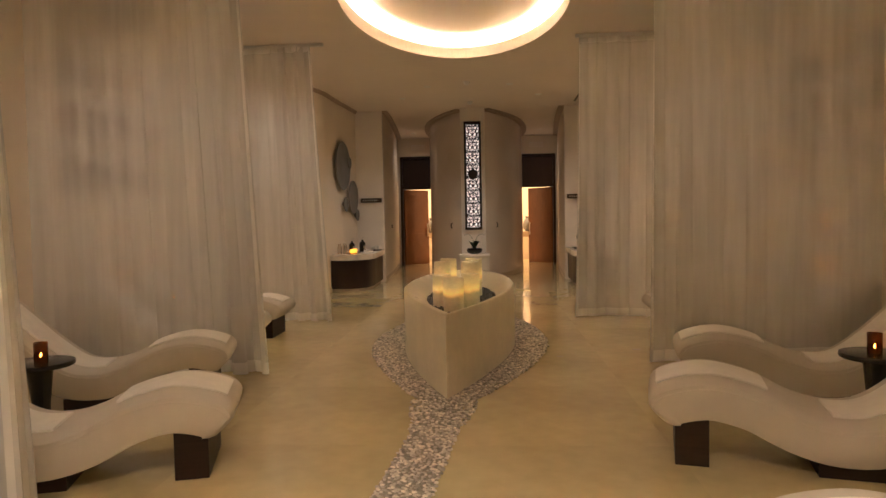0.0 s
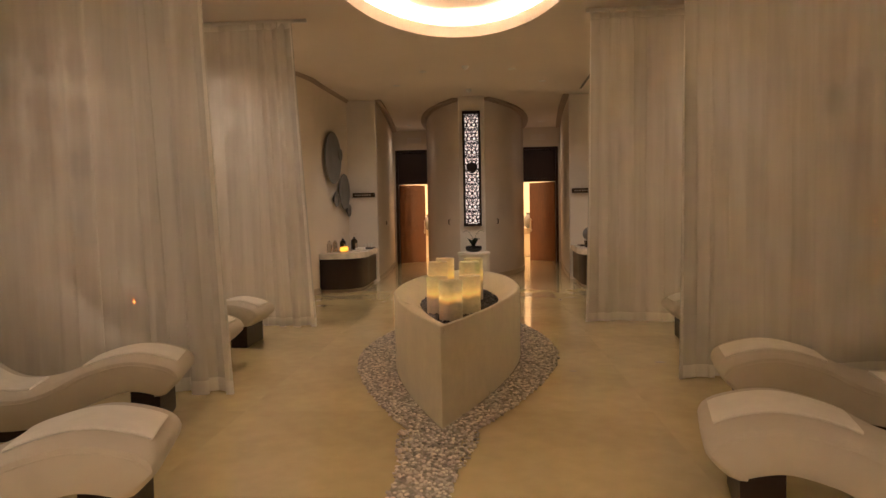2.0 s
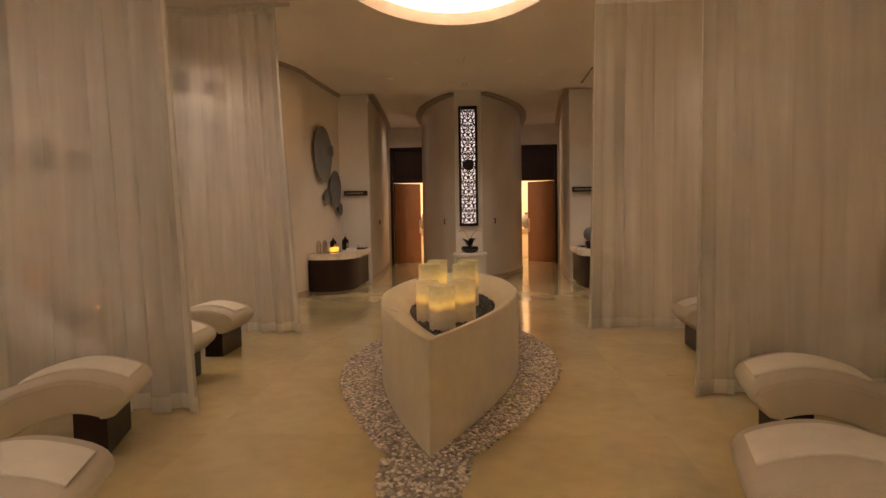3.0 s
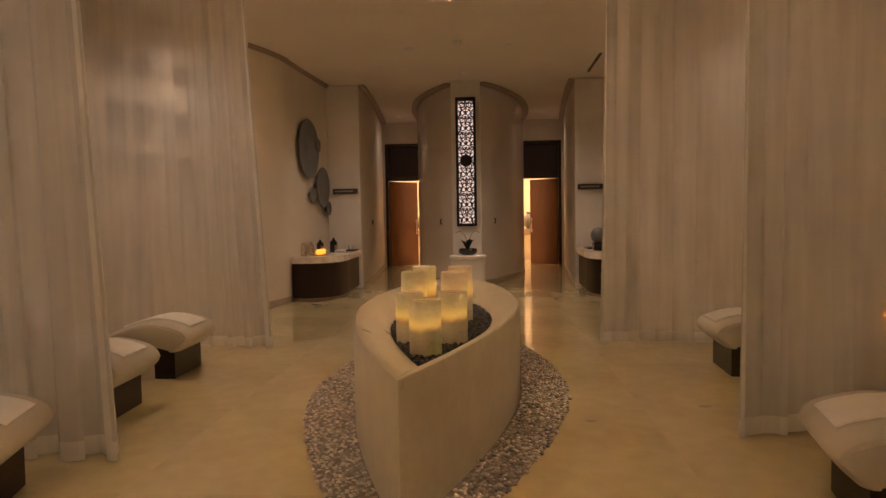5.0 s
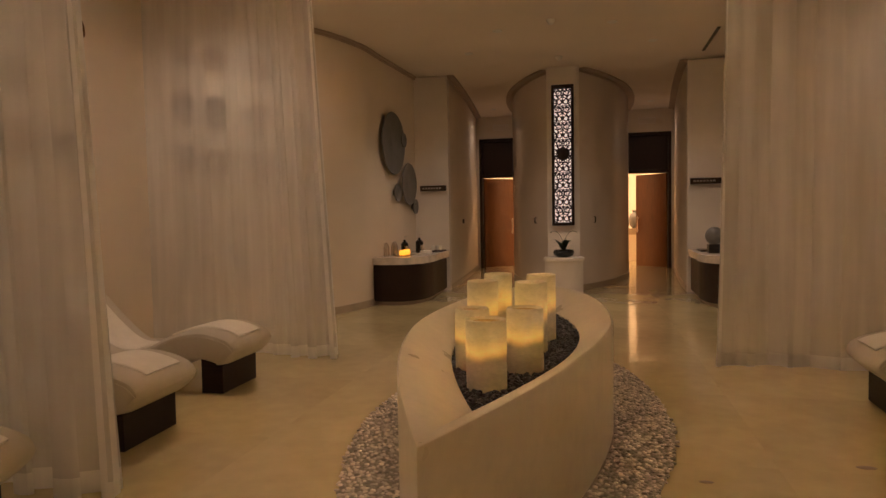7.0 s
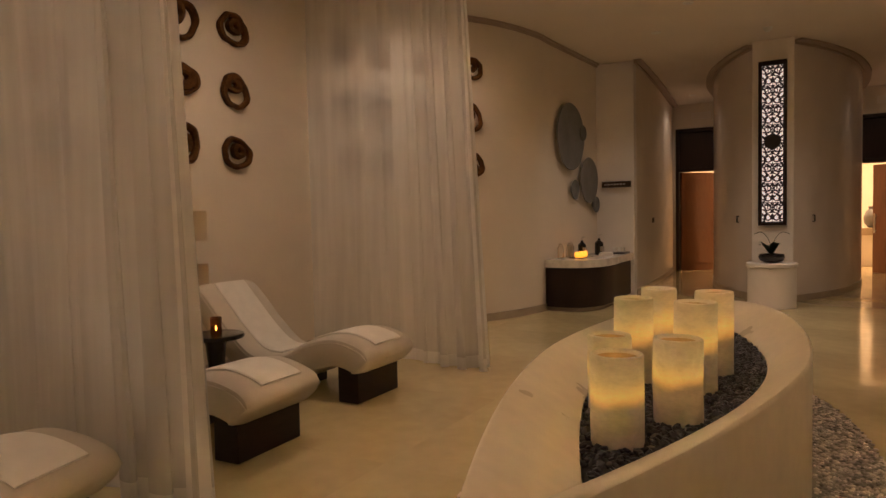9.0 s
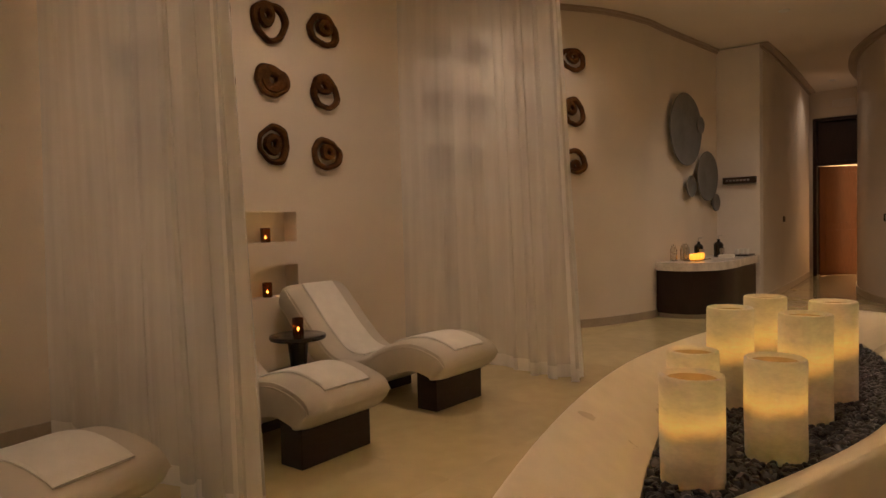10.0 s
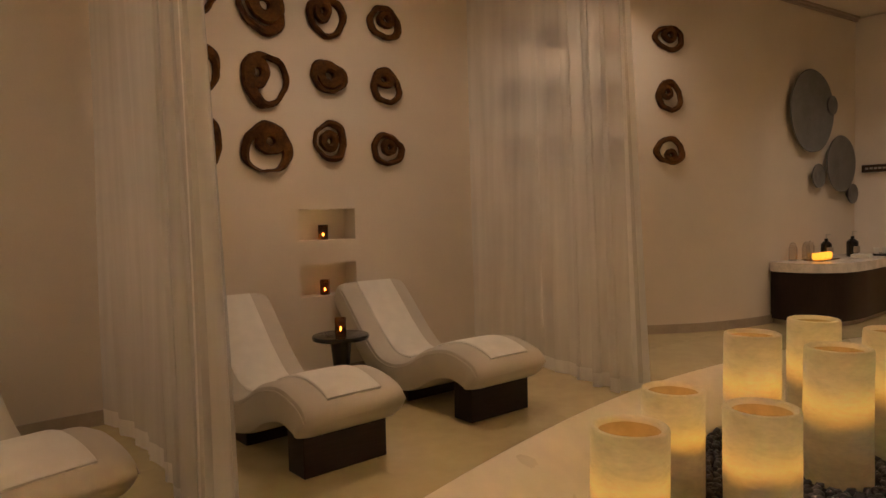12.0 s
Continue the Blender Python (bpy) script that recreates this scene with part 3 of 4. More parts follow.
def candle(x, y, r, h):
    ob = thing("pillar_candle", pose(x, y, PIT_Z - 0.02, 0, 0, 40 * x + 9 * y), "ivory wax pillar candle glowing from within", "candle", "candles in the planter")
    bm = bmesh.new()
    lathe(bm, [(r * 0.97, 0), (r, 0.006), (r * 1.0, h * 0.5), (r * 1.0, h - 0.012), (r * 0.98, h - 0.002), (r * 0.92, h + 0.001), (r * 0.84, h - 0.003), (r * 0.79, h - 0.014)], 40, wob=0.045)
    for f in [f for f in bm.faces if len(f.verts) > 4 and f.calc_center_median().z > h / 2]:
        bm.faces.remove(f)
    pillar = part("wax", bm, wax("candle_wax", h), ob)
    bm = bmesh.new()
    lathe(bm, [(r * 0.79, h - 0.014), (r * 0.77, h - 0.03), (r * 0.72, h - 0.07), (r * 0.55, h - 0.078), (0, h - 0.08)], 40, wob=0.045)
    for f in [f for f in bm.faces if len(f.verts) > 4 and f.calc_center_median().z > h - 0.02]:
        bm.faces.remove(f)
    part("hollow", bm, M_HOLLOW, pillar, "glowing hollow in the top")
    bm = bmesh.new()
    lathe(bm, [(0.004, h - 0.08), (0.012, h - 0.074), (0.01, h - 0.06), (0.0, h - 0.048)], 10)
    part("light_bulb", bm, glow("candle_bulb", (1.0, 0.45, 0.08), 3.0), pillar, "small amber lamp in the hollow")
    return ob


for c in CANDLES:
    candle(*c)


# ---- loungers ----
PROFILE_TOP = smooth_line([(0.0, 0.345), (-0.1, 0.43), (-0.33, 0.48), (-0.58, 0.43), (-0.8, 0.325), (-0.98, 0.285), (-1.16, 0.315), (-1.35, 0.46), (-1.53, 0.64), (-1.72, 0.83)], 5)


def profile_frame(i):
    a, b = PROFILE_TOP[max(i - 1, 0)], PROFILE_TOP[min(i + 1, len(PROFILE_TOP) - 1)]
    t = (b - a).normalized()
    return Vector((t.x, 0, t.y)), Vector((t.y, 0, -t.x))


def lounger(m, label):
    ob = thing("lounger", m, label, "lounger", "relaxation loungers")
    bm = bmesh.new()
    n = len(PROFILE_TOP)
    rings = []
    for i, q in enumerate(PROFILE_TOP):
        t, down = profile_frame(i)
        if down.z > 0:
            down = -down
        end = min(i, n - 1 - i)
        shrink = (0.55, 0.8, 0.93, 1.0)[min(end, 3)]
        thick = 0.222 * (0.62 if end == 0 else 0.85 if end == 1 else 1.0)
        w = 0.32 - (0.02 if end == 0 else 0)
        c = 0.05
        sect = [(-w, c), (-w + 0.012, 0.02), (-w + c, 0.0), (-w * 0.5, -0.004), (0, -0.006), (w * 0.5, -0.004), (w - c, 0.0), (w - 0.012, 0.02), (w, c),
                (w - 0.005, thick - c), (w - 0.02, thick - 0.012), (w - 0.07, thick), (-w + 0.07, thick), (-w + 0.02, thick - 0.012), (-w + 0.005, thick - c)]
        base = Vector((q.x, 0, q.y)) + down * (0.04 * (1 - shrink) * 2)
        rings.append([bm.verts.new(base + Vector((0, y, 0)) + down * d) for y, d in sect])
    k = len(rings[0])
    for a, b in zip(rings, rings[1:]):
        for i in range(k):
            bm.faces.new((a[i], a[(i + 1) % k], b[(i + 1) % k], b[i]))
    bm.faces.new(rings[0][::-1]), bm.faces.new(rings[-1])
    body = part("cushion", bm, M_UPH, ob, "wave-shaped cream upholstered cushion")
    body.data.shade_smooth()
    # piping along both upper edges
    for s in (-1, 1):
        bm = bmesh.new()
        pts = []
        for i in range(1, n - 1):
            t, down = profile_frame(i)
            if down.z > 0:
                down = -down
            q = PROFILE_TOP[i]
            pts.append(Vector((q.x, s * 0.318, q.y)) + down * 0.042)
        tube(bm, pts, 0.004, 5)
        part("piping", bm, M_UPH, body, "stitched seam")
    for x0, x1, h in ((-0.335, -0.16, 0.27), (-1.22, -0.86, 0.085)):
        bm = bmesh.new()
        box(bm, x0, -0.26, 0, x1, 0.26, h, 0.004)
        part("base_block", bm, M_WENGE_H, ob, "dark wooden base block", smooth=False)
    return ob


def towel(m, i0, i1, label):
    bm = bmesh.new()
    rings = []
    for i in range(i0, i1 + 1):
        t, down = profile_frame(i)
        if down.z > 0:
            down = -down
        q = PROFILE_TOP[i]
        base = Vector((q.x, 0, q.y))
        rings.append([bm.verts.new(base + Vector((0, y, 0)) - down * d) for y, d in ((-0.165, 0.003), (-0.168, 0.011), (-0.16, 0.018), (-0.06, 0.02), (0.05, 0.019), (0.16, 0.018), (0.168, 0.011), (0.165, 0.003))])
    k = len(rings[0])
    for a, b in zip(rings, rings[1:]):
        for i in range(k):
            bm.faces.new((a[i], a[(i + 1) % k], b[(i + 1) % k], b[i]))
    bm.faces.new(rings[0][::-1]), bm.faces.new(rings[-1])
    ob = part("towel", bm, M_TOWEL)
    ob.matrix_world = m
    return tagged(ob, label, "towel", "lounger towels")


L_LABEL = "wave-shaped cream upholstered lounger on dark wooden blocks"
LOUNGERS = ((-1.09, 3.56, 16), (-1.72, 5.08, 16), (1.25, 3.8, 166), (1.75, 5.1, 168), (-1.95, 6.48, 3), (-2.07, 7.71, 1),
            (2.13, 6.63, 177), (2.15, 7.78, 177), (-1.08, 1.72, 14), (1.13, 1.85, 166))
first = None
for x, y, turn in LOUNGERS:
    m = pose(x, y, 0, 0, 0, turn)
    if first is None:
        first = lounger(m, L_LABEL)
    else:
        copy_thing(first, m)
    towel(m, 4, 16, "folded white towel on the foot of a lounger")
    towel(m, 24, 44, "long white towel down the back of a lounger")


# ---- small tables and votive candles ----
def side_table(x, y):
    ob = thing("side_table", pose(x, y, 0), "small round black pedestal side table", "side table", "tables between loungers")
    bm = bmesh.new()
    lathe(bm, [(0.0, 0.462), (0.185, 0.462), (0.203, 0.468), (0.208, 0.48), (0.204, 0.497), (0.193, 0.5), (0.0, 0.5)], 40)
    part("tabletop", bm, M_BLACK, ob)
    bm = bmesh.new()
    lathe(bm, [(0.09, 0.0), (0.088, 0.02), (0.06, 0.05), (0.052, 0.2), (0.075, 0.42), (0.085, 0.463)], 24)
    part("pedestal", bm, M_BLACK, ob, "tapering black pedestal")
    return ob


def votive(x, y, z, r=0.042, h=0.125):
    ob = thing("votive_holder", pose(x, y, z), "amber glass votive holder with a lit candle", "candle holder", "votive candles")
    bm = bmesh.new()
    lathe(bm, [(r * 0.9, 0.0), (r, 0.006), (r, h), (r * 0.92, h), (r * 0.9, 0.012), (0.0, 0.011)], 24)
    part("glass", bm, M_AMBER, ob, "dark amber glass cup")
    bm = bmesh.new()
    lathe(bm, [(r * 0.7, 0.012), (r * 0.7, 0.035), (0.0, 0.036)], 16)
    part("wax", bm, M_TOWEL, ob, "small white tealight")
    bm = bmesh.new()
    lathe(bm, [(0.002, 0.036), (0.007, 0.044), (0.005, 0.053), (0.0, 0.066)], 10)
    part("flame", bm, M_FLAME, ob, "small flame")
    return ob


for x, y in ((-3.24, 7.07), (3.26, 7.15), (-2.56, 3.9), (2.7, 4.05)):
    side_table(x, y)
    votive(x + 0.02 * (1 if x < 0 else -1), y - 0.01, 0.5)
votive(2.5, 12.6, 0.716)
for s in (-1, 1):
    for z0, z1 in NICHES:
        votive(s * 4.03, 7.365, z0 + 0.001)


# ---- carved wall rings ----
def wall_ring(m, seed, hw, hh, lobe, hole, turn=0.0):
    """A burnt-wood ring of uneven outline, its opening set off centre, with a bored lobe hanging into it.

    lobe: x, y, radius across, radius up; hole: x, y, half width, half height; all from the middle of the ring."""
    rnd = random.Random(seed)
    ob = thing("wall_carving", m, "dark burnt-wood carved ring hung on the wall", "wall sculpture", "carved rings on the wall")
    ph = [rnd.uniform(0, 6.28) for _ in range(4)]
    n = 44

    def edge(cx, cy, rx, ry, k, z, rough):
        loop = []
        for i in range(n):
            a = 2 * math.pi * i / n
            r = k * (1 + rough * (0.06 * math.sin(2 * a + ph[0]) + 0.055 * math.sin(3 * a + ph[1]) + 0.022 * math.sin(7 * a + ph[2]) + 0.012 * rnd.uniform(-1, 1)))
            x, y = cx + rx * r * math.cos(a), cy + ry * r * math.sin(a)
            loop.append(bm.verts.new((x * math.cos(turn) - y * math.sin(turn), x * math.sin(turn) + y * math.cos(turn), z)))
        return loop

    bm = bmesh.new()
    hx, hy, hrx, hry = hole
    loops = [edge(0, 0, hw, hh, 0.97, 0.0, 1), edge(0, 0, hw, hh, 1.0, 0.02, 1), edge(hx * 0.1, hy * 0.1, hw, hh, 0.93, 0.045, 1),
             edge(hx, hy, hrx, hry, 1.22, 0.052, 0.9), edge(hx, hy, hrx, hry, 1.03, 0.036, 0.9), edge(hx, hy, hrx, hry, 1.0, 0.0, 0.9)]
    for a, b in zip(loops, loops[1:] + loops[:1]):
        for i in range(n):
            bm.faces.new((a[i], a[(i + 1) % n], b[(i + 1) % n], b[i]))
    part("outer_ring", bm, M_ART, ob)
    bm = bmesh.new()
    lx, ly, lrx, lry = lobe
    loops = [edge(lx, ly, lrx, lry, k, z, 0.8) for k, z in ((0.97, 0.0), (1.03, 0.02), (0.92, 0.05), (0.5, 0.058), (0.3, 0.045), (0.26, 0.0))]
    for a, b in zip(loops, loops[1:] + loops[:1]):
        for i in range(n):
            bm.faces.new((a[i], a[(i + 1) % n], b[(i + 1) % n], b[i]))
    part("inner_lobe", bm, M_ART, ob, "smaller bored lobe inside the ring")
    return ob


def wall_point(line, y):
    for a, b in zip(line, line[1:]):
        if a.y <= y <= b.y:
            q = a.lerp(b, (y - a.y) / (b.y - a.y))
            t = (b - a).normalized()
            return q, t
    return line[-1], Vector((0, 1, 0))


def on_wall(line, y, z, out, sign):
    """A pose whose local z leaves the wall into the room, local y up."""
    q, t = wall_point(line, y)
    nrm = Vector((t.y, -t.x, 0)) * sign
    up = Vector((0, 0, 1))
    side = up.cross(nrm)
    p = q + nrm * out
    return Matrix(((side.x, up.x, nrm.x, p.x), (side.y, up.y, nrm.y, p.y), (side.z, up.z, nrm.z, z), (0, 0, 0, 1)))


# by column and from the lowest up: rise, half width, half height, lobe, opening
RINGS = (
    ((0.0, 0.178, 0.191, (-0.044, 0.026, 0.096, 0.1), (0.0, -0.026, 0.117, 0.126)), (0.0, 0.174, 0.191, (-0.035, 0.035, 0.096, 0.104), (0.0, -0.026, 0.113, 0.131)),
     (0.0, 0.174, 0.174, (0.0, 0.035, 0.104, 0.096), (0.0, -0.026, 0.113, 0.104))),
    ((-0.017, 0.204, 0.213, (0.026, 0.052, 0.122, 0.113), (-0.017, -0.035, 0.131, 0.144)), (-0.03, 0.187, 0.231, (-0.061, 0.052, 0.096, 0.131), (0.035, 0.0, 0.113, 0.165)),
     (-0.026, 0.209, 0.196, (0.009, 0.026, 0.144, 0.131), (-0.017, 0.009, 0.148, 0.131))),
    ((0.065, 0.165, 0.165, (-0.017, 0.0, 0.091, 0.087), (-0.017, 0.0, 0.117, 0.113)), (0.052, 0.165, 0.144, (0.0, 0.009, 0.126, 0.113), (0.0, -0.026, 0.104, 0.074)),
     (0.0, 0.174, 0.187, (-0.044, 0.039, 0.078, 0.104), (0.0, -0.009, 0.117, 0.126))),
    ((0.017, 0.165, 0.15, (0.009, 0.017, 0.074, 0.074), (0.0, 0.0, 0.113, 0.1)), (0.026, 0.161, 0.157, (-0.035, 0.052, 0.109, 0.07), (0.009, -0.009, 0.104, 0.1)),
     (0.035, 0.17, 0.152, (0.009, 0.026, 0.083, 0.074), (0.0, 0.0, 0.109, 0.1))),
)
FAR_RINGS = ((0.0, 0.18, 0.15, (0.01, -0.045, 0.07, 0.065), (0.0, 0.0, 0.11, 0.095)), (0.0, 0.15, 0.175, (-0.03, 0.04, 0.07, 0.08), (0.01, -0.01, 0.09, 0.11)),
             (0.0, 0.18, 0.135, (0.0, 0.03, 0.085, 0.075), (0.0, 0.0, 0.12, 0.085)))
k = 0
for line, sign, ys, sets in ((LEFT, 1, (6.33, 6.85, 7.41, 7.97), RINGS), (RIGHT, -1, (6.33, 6.85, 7.41, 7.97), RINGS), (LEFT, 1, (9.45, 9.92, 10.5, 11.07), (FAR_RINGS,) * 4)):
    for y, column in zip(ys, sets):
        for z, (rise, hw, hh, lobe, hole) in zip((1.92, 2.46, 3.0) if column is not FAR_RINGS else (1.98, 2.56, 3.17), column):
            wall_ring(on_wall(line, y, z + rise, 0.004, sign), k, hw, hh, lobe, hole, 0.12 * math.sin(k * 2.3))
            k += 1

# ---- ceramic discs on the bulging wall ----
DISCS = ((13.25, 2.5, 0.5), (13.72, 2.6, 0.12), (13.95, 1.88, 0.36), (13.4, 1.72, 0.15), (14.25, 1.5, 0.13))
for line, sign in ((LEFT, 1), (RIGHT, -1)):
    for y, z, r in DISCS:
        ob = thing("wall_disc", on_wall(line, y, z, 0.002, sign), "round grey ceramic disc mounted on the wall", "wall sculpture", "ceramic discs")
        bm = bmesh.new()
        lathe(bm, [(0.0, 0.0), (r * 0.35, 0.0), (r * 0.4, 0.02), (r * 0.9, 0.05), (r, 0.065), (r * 0.985, 0.075), (r * 0.86, 0.06), (r * 0.5, 0.045), (r * 0.12, 0.04), (0.0, 0.05)], 48, wob=0.02)
        part("disc", bm, M_PLATE, ob)

# ---- consoles by the piers ----
for s in (-1, 1):
    outline = smooth_line([(-2.74, 12.42), (-2.55, 12.36), (-2.25, 12.4), (-2.02, 12.68), (-1.96, 13.1), (-1.98, 13.6), (-2.0, 14.42)], 6)
    outline = [(q.x, q.y) for q in outline]
    wall_side = [(q.x + 0.01, q.y) for q in cut_line(LEFT, 12.43, 14.42)][::-1]
    full = [(-s * x, y) for x, y in outline + wall_side]
    ob = thing("console", pose(0, 0, 0), "curved dark wooden console with a white marble top", "console", "wall consoles")

    def inset(d):
        return [(-s * (-2.62 + (abs(x) * -1 + 2.62) * (1 - d)), 13.3 + (y - 13.3) * (1 - d * 0.5)) for x, y in full]
    bm = bmesh.new()
    prism(bm, inset(0.06), 0.06, 0.63)
    part("cabinet", bm, M_WENGE, ob, "curved dark veneer front")
    bm = bmesh.new()
    prism(bm, inset(0.14), 0.0, 0.06)
    part("plinth", bm, M_BASE, ob, "recessed stone plinth")
    bm = bmesh.new()
    prism(bm, full, 0.61, 0.715)
    part("worktop", bm, M_MARBLE, ob, "thick veined marble top")

# things on the left console
ob = thing("candle_tray", pose(-2.4, 13.0, 0.716), "glass tray with a row of glowing amber candles", "candle tray")
bm = bmesh.new()
box(bm, -0.1, -0.24, 0, 0.1, 0.24, 0.012, 0.004)
part("tray", bm, M_AMBER, ob, smooth=False)
for i in range(4):
    bm = bmesh.new()
    lathe(bm, [(0.03, 0.012), (0.043, 0.03), (0.042, 0.075), (0.034, 0.088), (0.0, 0.084)], 16, (0.0, -0.165 + 0.11 * i, 0))
    part("candle_cup", bm, M_ORANGE, ob, "glowing amber cup")
M_GLASS = mat("clear_glass", (0.9, 0.88, 0.84), 0.06, var=0.02, bump=0.0, transmission=0.95)
for x, y, k in ((-2.5, 13.35, 1.0), (-2.36, 13.75, 1.08)):
    ob = thing("lotion_bottle", pose(x, y, 0.716), "dark brown pump bottle on the console", "bottle", "bottles on the console")
    bm = bmesh.new()
    lathe(bm, [(0.055 * k, 0), (0.06 * k, 0.006), (0.06 * k, 0.17 * k), (0.034, 0.2 * k), (0.02, 0.205 * k), (0.02, 0.235 * k), (0, 0.235 * k)], 20)
    bottle = part("bottle", bm, M_BLACK, ob)
    bm = bmesh.new()
    box(bm, 0.028, -0.055, 0.05, 0.0625 * k, 0.055, 0.13, 0.004)
    part("paper_label", bm, M_BASE, bottle, "plain beige paper label", smooth=False)
    bm = bmesh.new()
    tube(bm, [Vector((0, 0, 0.235 * k)), Vector((0, 0, 0.285 * k)), Vector((0.05, 0, 0.287 * k))], 0.007, 6)
    part("pump", bm, M_METAL, bottle, "small steel pump")
ob = thing("folded_cloth", pose(-2.22, 13.65, 0.716, 0, 0, 12), "small folded white cloth on the console", "cloth")
bm = bmesh.new()
box(bm, -0.1, -0.14, 0, 0.1, 0.14, 0.02, 0.008)
box(bm, -0.098, -0.137, 0.0205, 0.098, 0.135, 0.04, 0.008)
part("cloth", bm, M_TOWEL, ob)
for x, y in ((-2.62, 12.75), (-2.56, 12.95), (-2.62, 13.2)):
    ob = thing("glass_jar", pose(x, y, 0.716), "clear glass jar on the marble console", "jar", "glass jars on the console")
    bm = bmesh.new()
    lathe(bm, [(0.04, 0), (0.045, 0.005), (0.045, 0.15), (0.03, 0.17), (0.03, 0.185), (0.026, 0.185), (0.026, 0.168), (0.04, 0.148), (0.04, 0.01), (0, 0.01)], 20)
    jar = part("glass", bm, M_GLASS, ob)
    bm = bmesh.new()
    lathe(bm, [(0.032, 0.186), (0.032, 0.2), (0.01, 0.205), (0.01, 0.22), (0, 0.222)], 16)
    part("lid", bm, M_GLASS, jar, "glass stopper")

ob = thing("glass_tumbler_tray", pose(-2.15, 14.15, 0.716), "low dark tray with small glasses", "tray")
bm = bmesh.new()
box(bm, -0.12, -0.18, 0, 0.12, 0.18, 0.025, 0.006)
part("tray", bm, M_BLACK, ob, smooth=False)
for x, y in ((-0.05, -0.1), (0.05, 0.02), (-0.03, 0.1)):
    bm = bmesh.new()
    lathe(bm, [(0.026, 0.026), (0.032, 0.1), (0.029, 0.1), (0.024, 0.034), (0, 0.034)], 16, (x, y, 0))
    part("glass", bm, M_WHITE, ob, "pale tumbler")
# things on the right console
ob = thing("stone_ball_ornament", pose(2.2, 13.2, 0.716), "grey ball ornament on a dark square foot", "ornament")
bm = bmesh.new()
box(bm, -0.09, -0.09, 0, 0.09, 0.09, 0.13, 0.008)
part("foot", bm, M_BLACK, ob, "dark square foot", smooth=False)
bm = bmesh.new()
lathe(bm, [(0.13 * math.sin(math.pi * i / 14) if 0 < i < 14 else 0.0, 0.25 - 0.13 * math.cos(math.pi * i / 14)) for i in range(15)], 24)
part("ball", bm, M_PLATE, ob, "grey textured ball")
ob = thing("dark_tray", pose(2.2, 13.75, 0.716), "low black lacquer tray on the console", "tray")
bm = bmesh.new()
box(bm, -0.13, -0.2, 0, 0.13, 0.2, 0.03, 0.008)
part("tray", bm, M_BLACK, ob, smooth=False)

# ---- signs ----
for s in (-1, 1):
    ob = thing("wall_sign", pose(s * 2.27, 14.42, 1.82), "narrow dark bronze sign plate on the pier", "sign", "pier signs")
    bm = bmesh.new()
    box(bm, -0.235, -0.012, -0.048, 0.235, 0.03, 0.048, 0.003)
    part("plate", bm, M_SIGN, ob, smooth=False)
    bm = bmesh.new()
    for i in range(7):
        box(bm, -0.19 + 0.05 * i, -0.0145, -0.012, -0.155 + 0.05 * i, -0.0125, 0.012)
    part("lettering", bm, M_METAL, ob, "small pale lettering", smooth=False)

# ---- backlit fretwork screen on the pilaster ----
SX0, SX1, SZ0, SZ1, SY = -0.185, 0.185, 1.13, 3.49, 14.42
screen = thing("fretwork_screen", pose(0, SY, 0), "tall narrow backlit fretwork screen in a dark frame", "light panel")
bm = bmesh.new()
for x0, x1, z0, z1 in ((SX0, SX0 + 0.05, SZ0, SZ1), (SX1 - 0.05, SX1, SZ0, SZ1), (SX0 + 0.05, SX1 - 0.05, SZ0, SZ0 + 0.05), (SX0 + 0.05, SX1 - 0.05, SZ1 - 0.07, SZ1)):
    box(bm, x0, -0.06, z0, x1, 0.0, z1, 0.004)
part("frame", bm, M_WENGE, screen, "dark timber frame", smooth=False)
bm = bmesh.new()
box(bm, SX0 + 0.05, -0.015, SZ0 + 0.05, SX1 - 0.05, -0.004, SZ1 - 0.07)
part("light_sheet", bm, M_SCREENLIGHT, screen, "glowing pale sheet", smooth=False)


def flat_ring(bm, cx, cz, r, w, y, seg=14, a0=0.0, a1=2 * math.pi):
    rows = []
    for i in range(seg + 1):
        a = a0 + (a1 - a0) * i / seg
        rows.append([bm.verts.new((cx + q * math.cos(a), yy, cz + q * math.sin(a))) for q, yy in ((r - w, y), (r + w, y), (r + w, y + 0.012), (r - w, y + 0.012))])
    for a, b in zip(rows, rows[1:]):
        for i in range(4):
            bm.faces.new((a[i], a[(i + 1) % 4], b[(i + 1) % 4], b[i]))


rnd = random.Random(5)
zc = SZ0 + 0.05
count = 8
step = (SZ1 - 0.07 - SZ0 - 0.05) / count
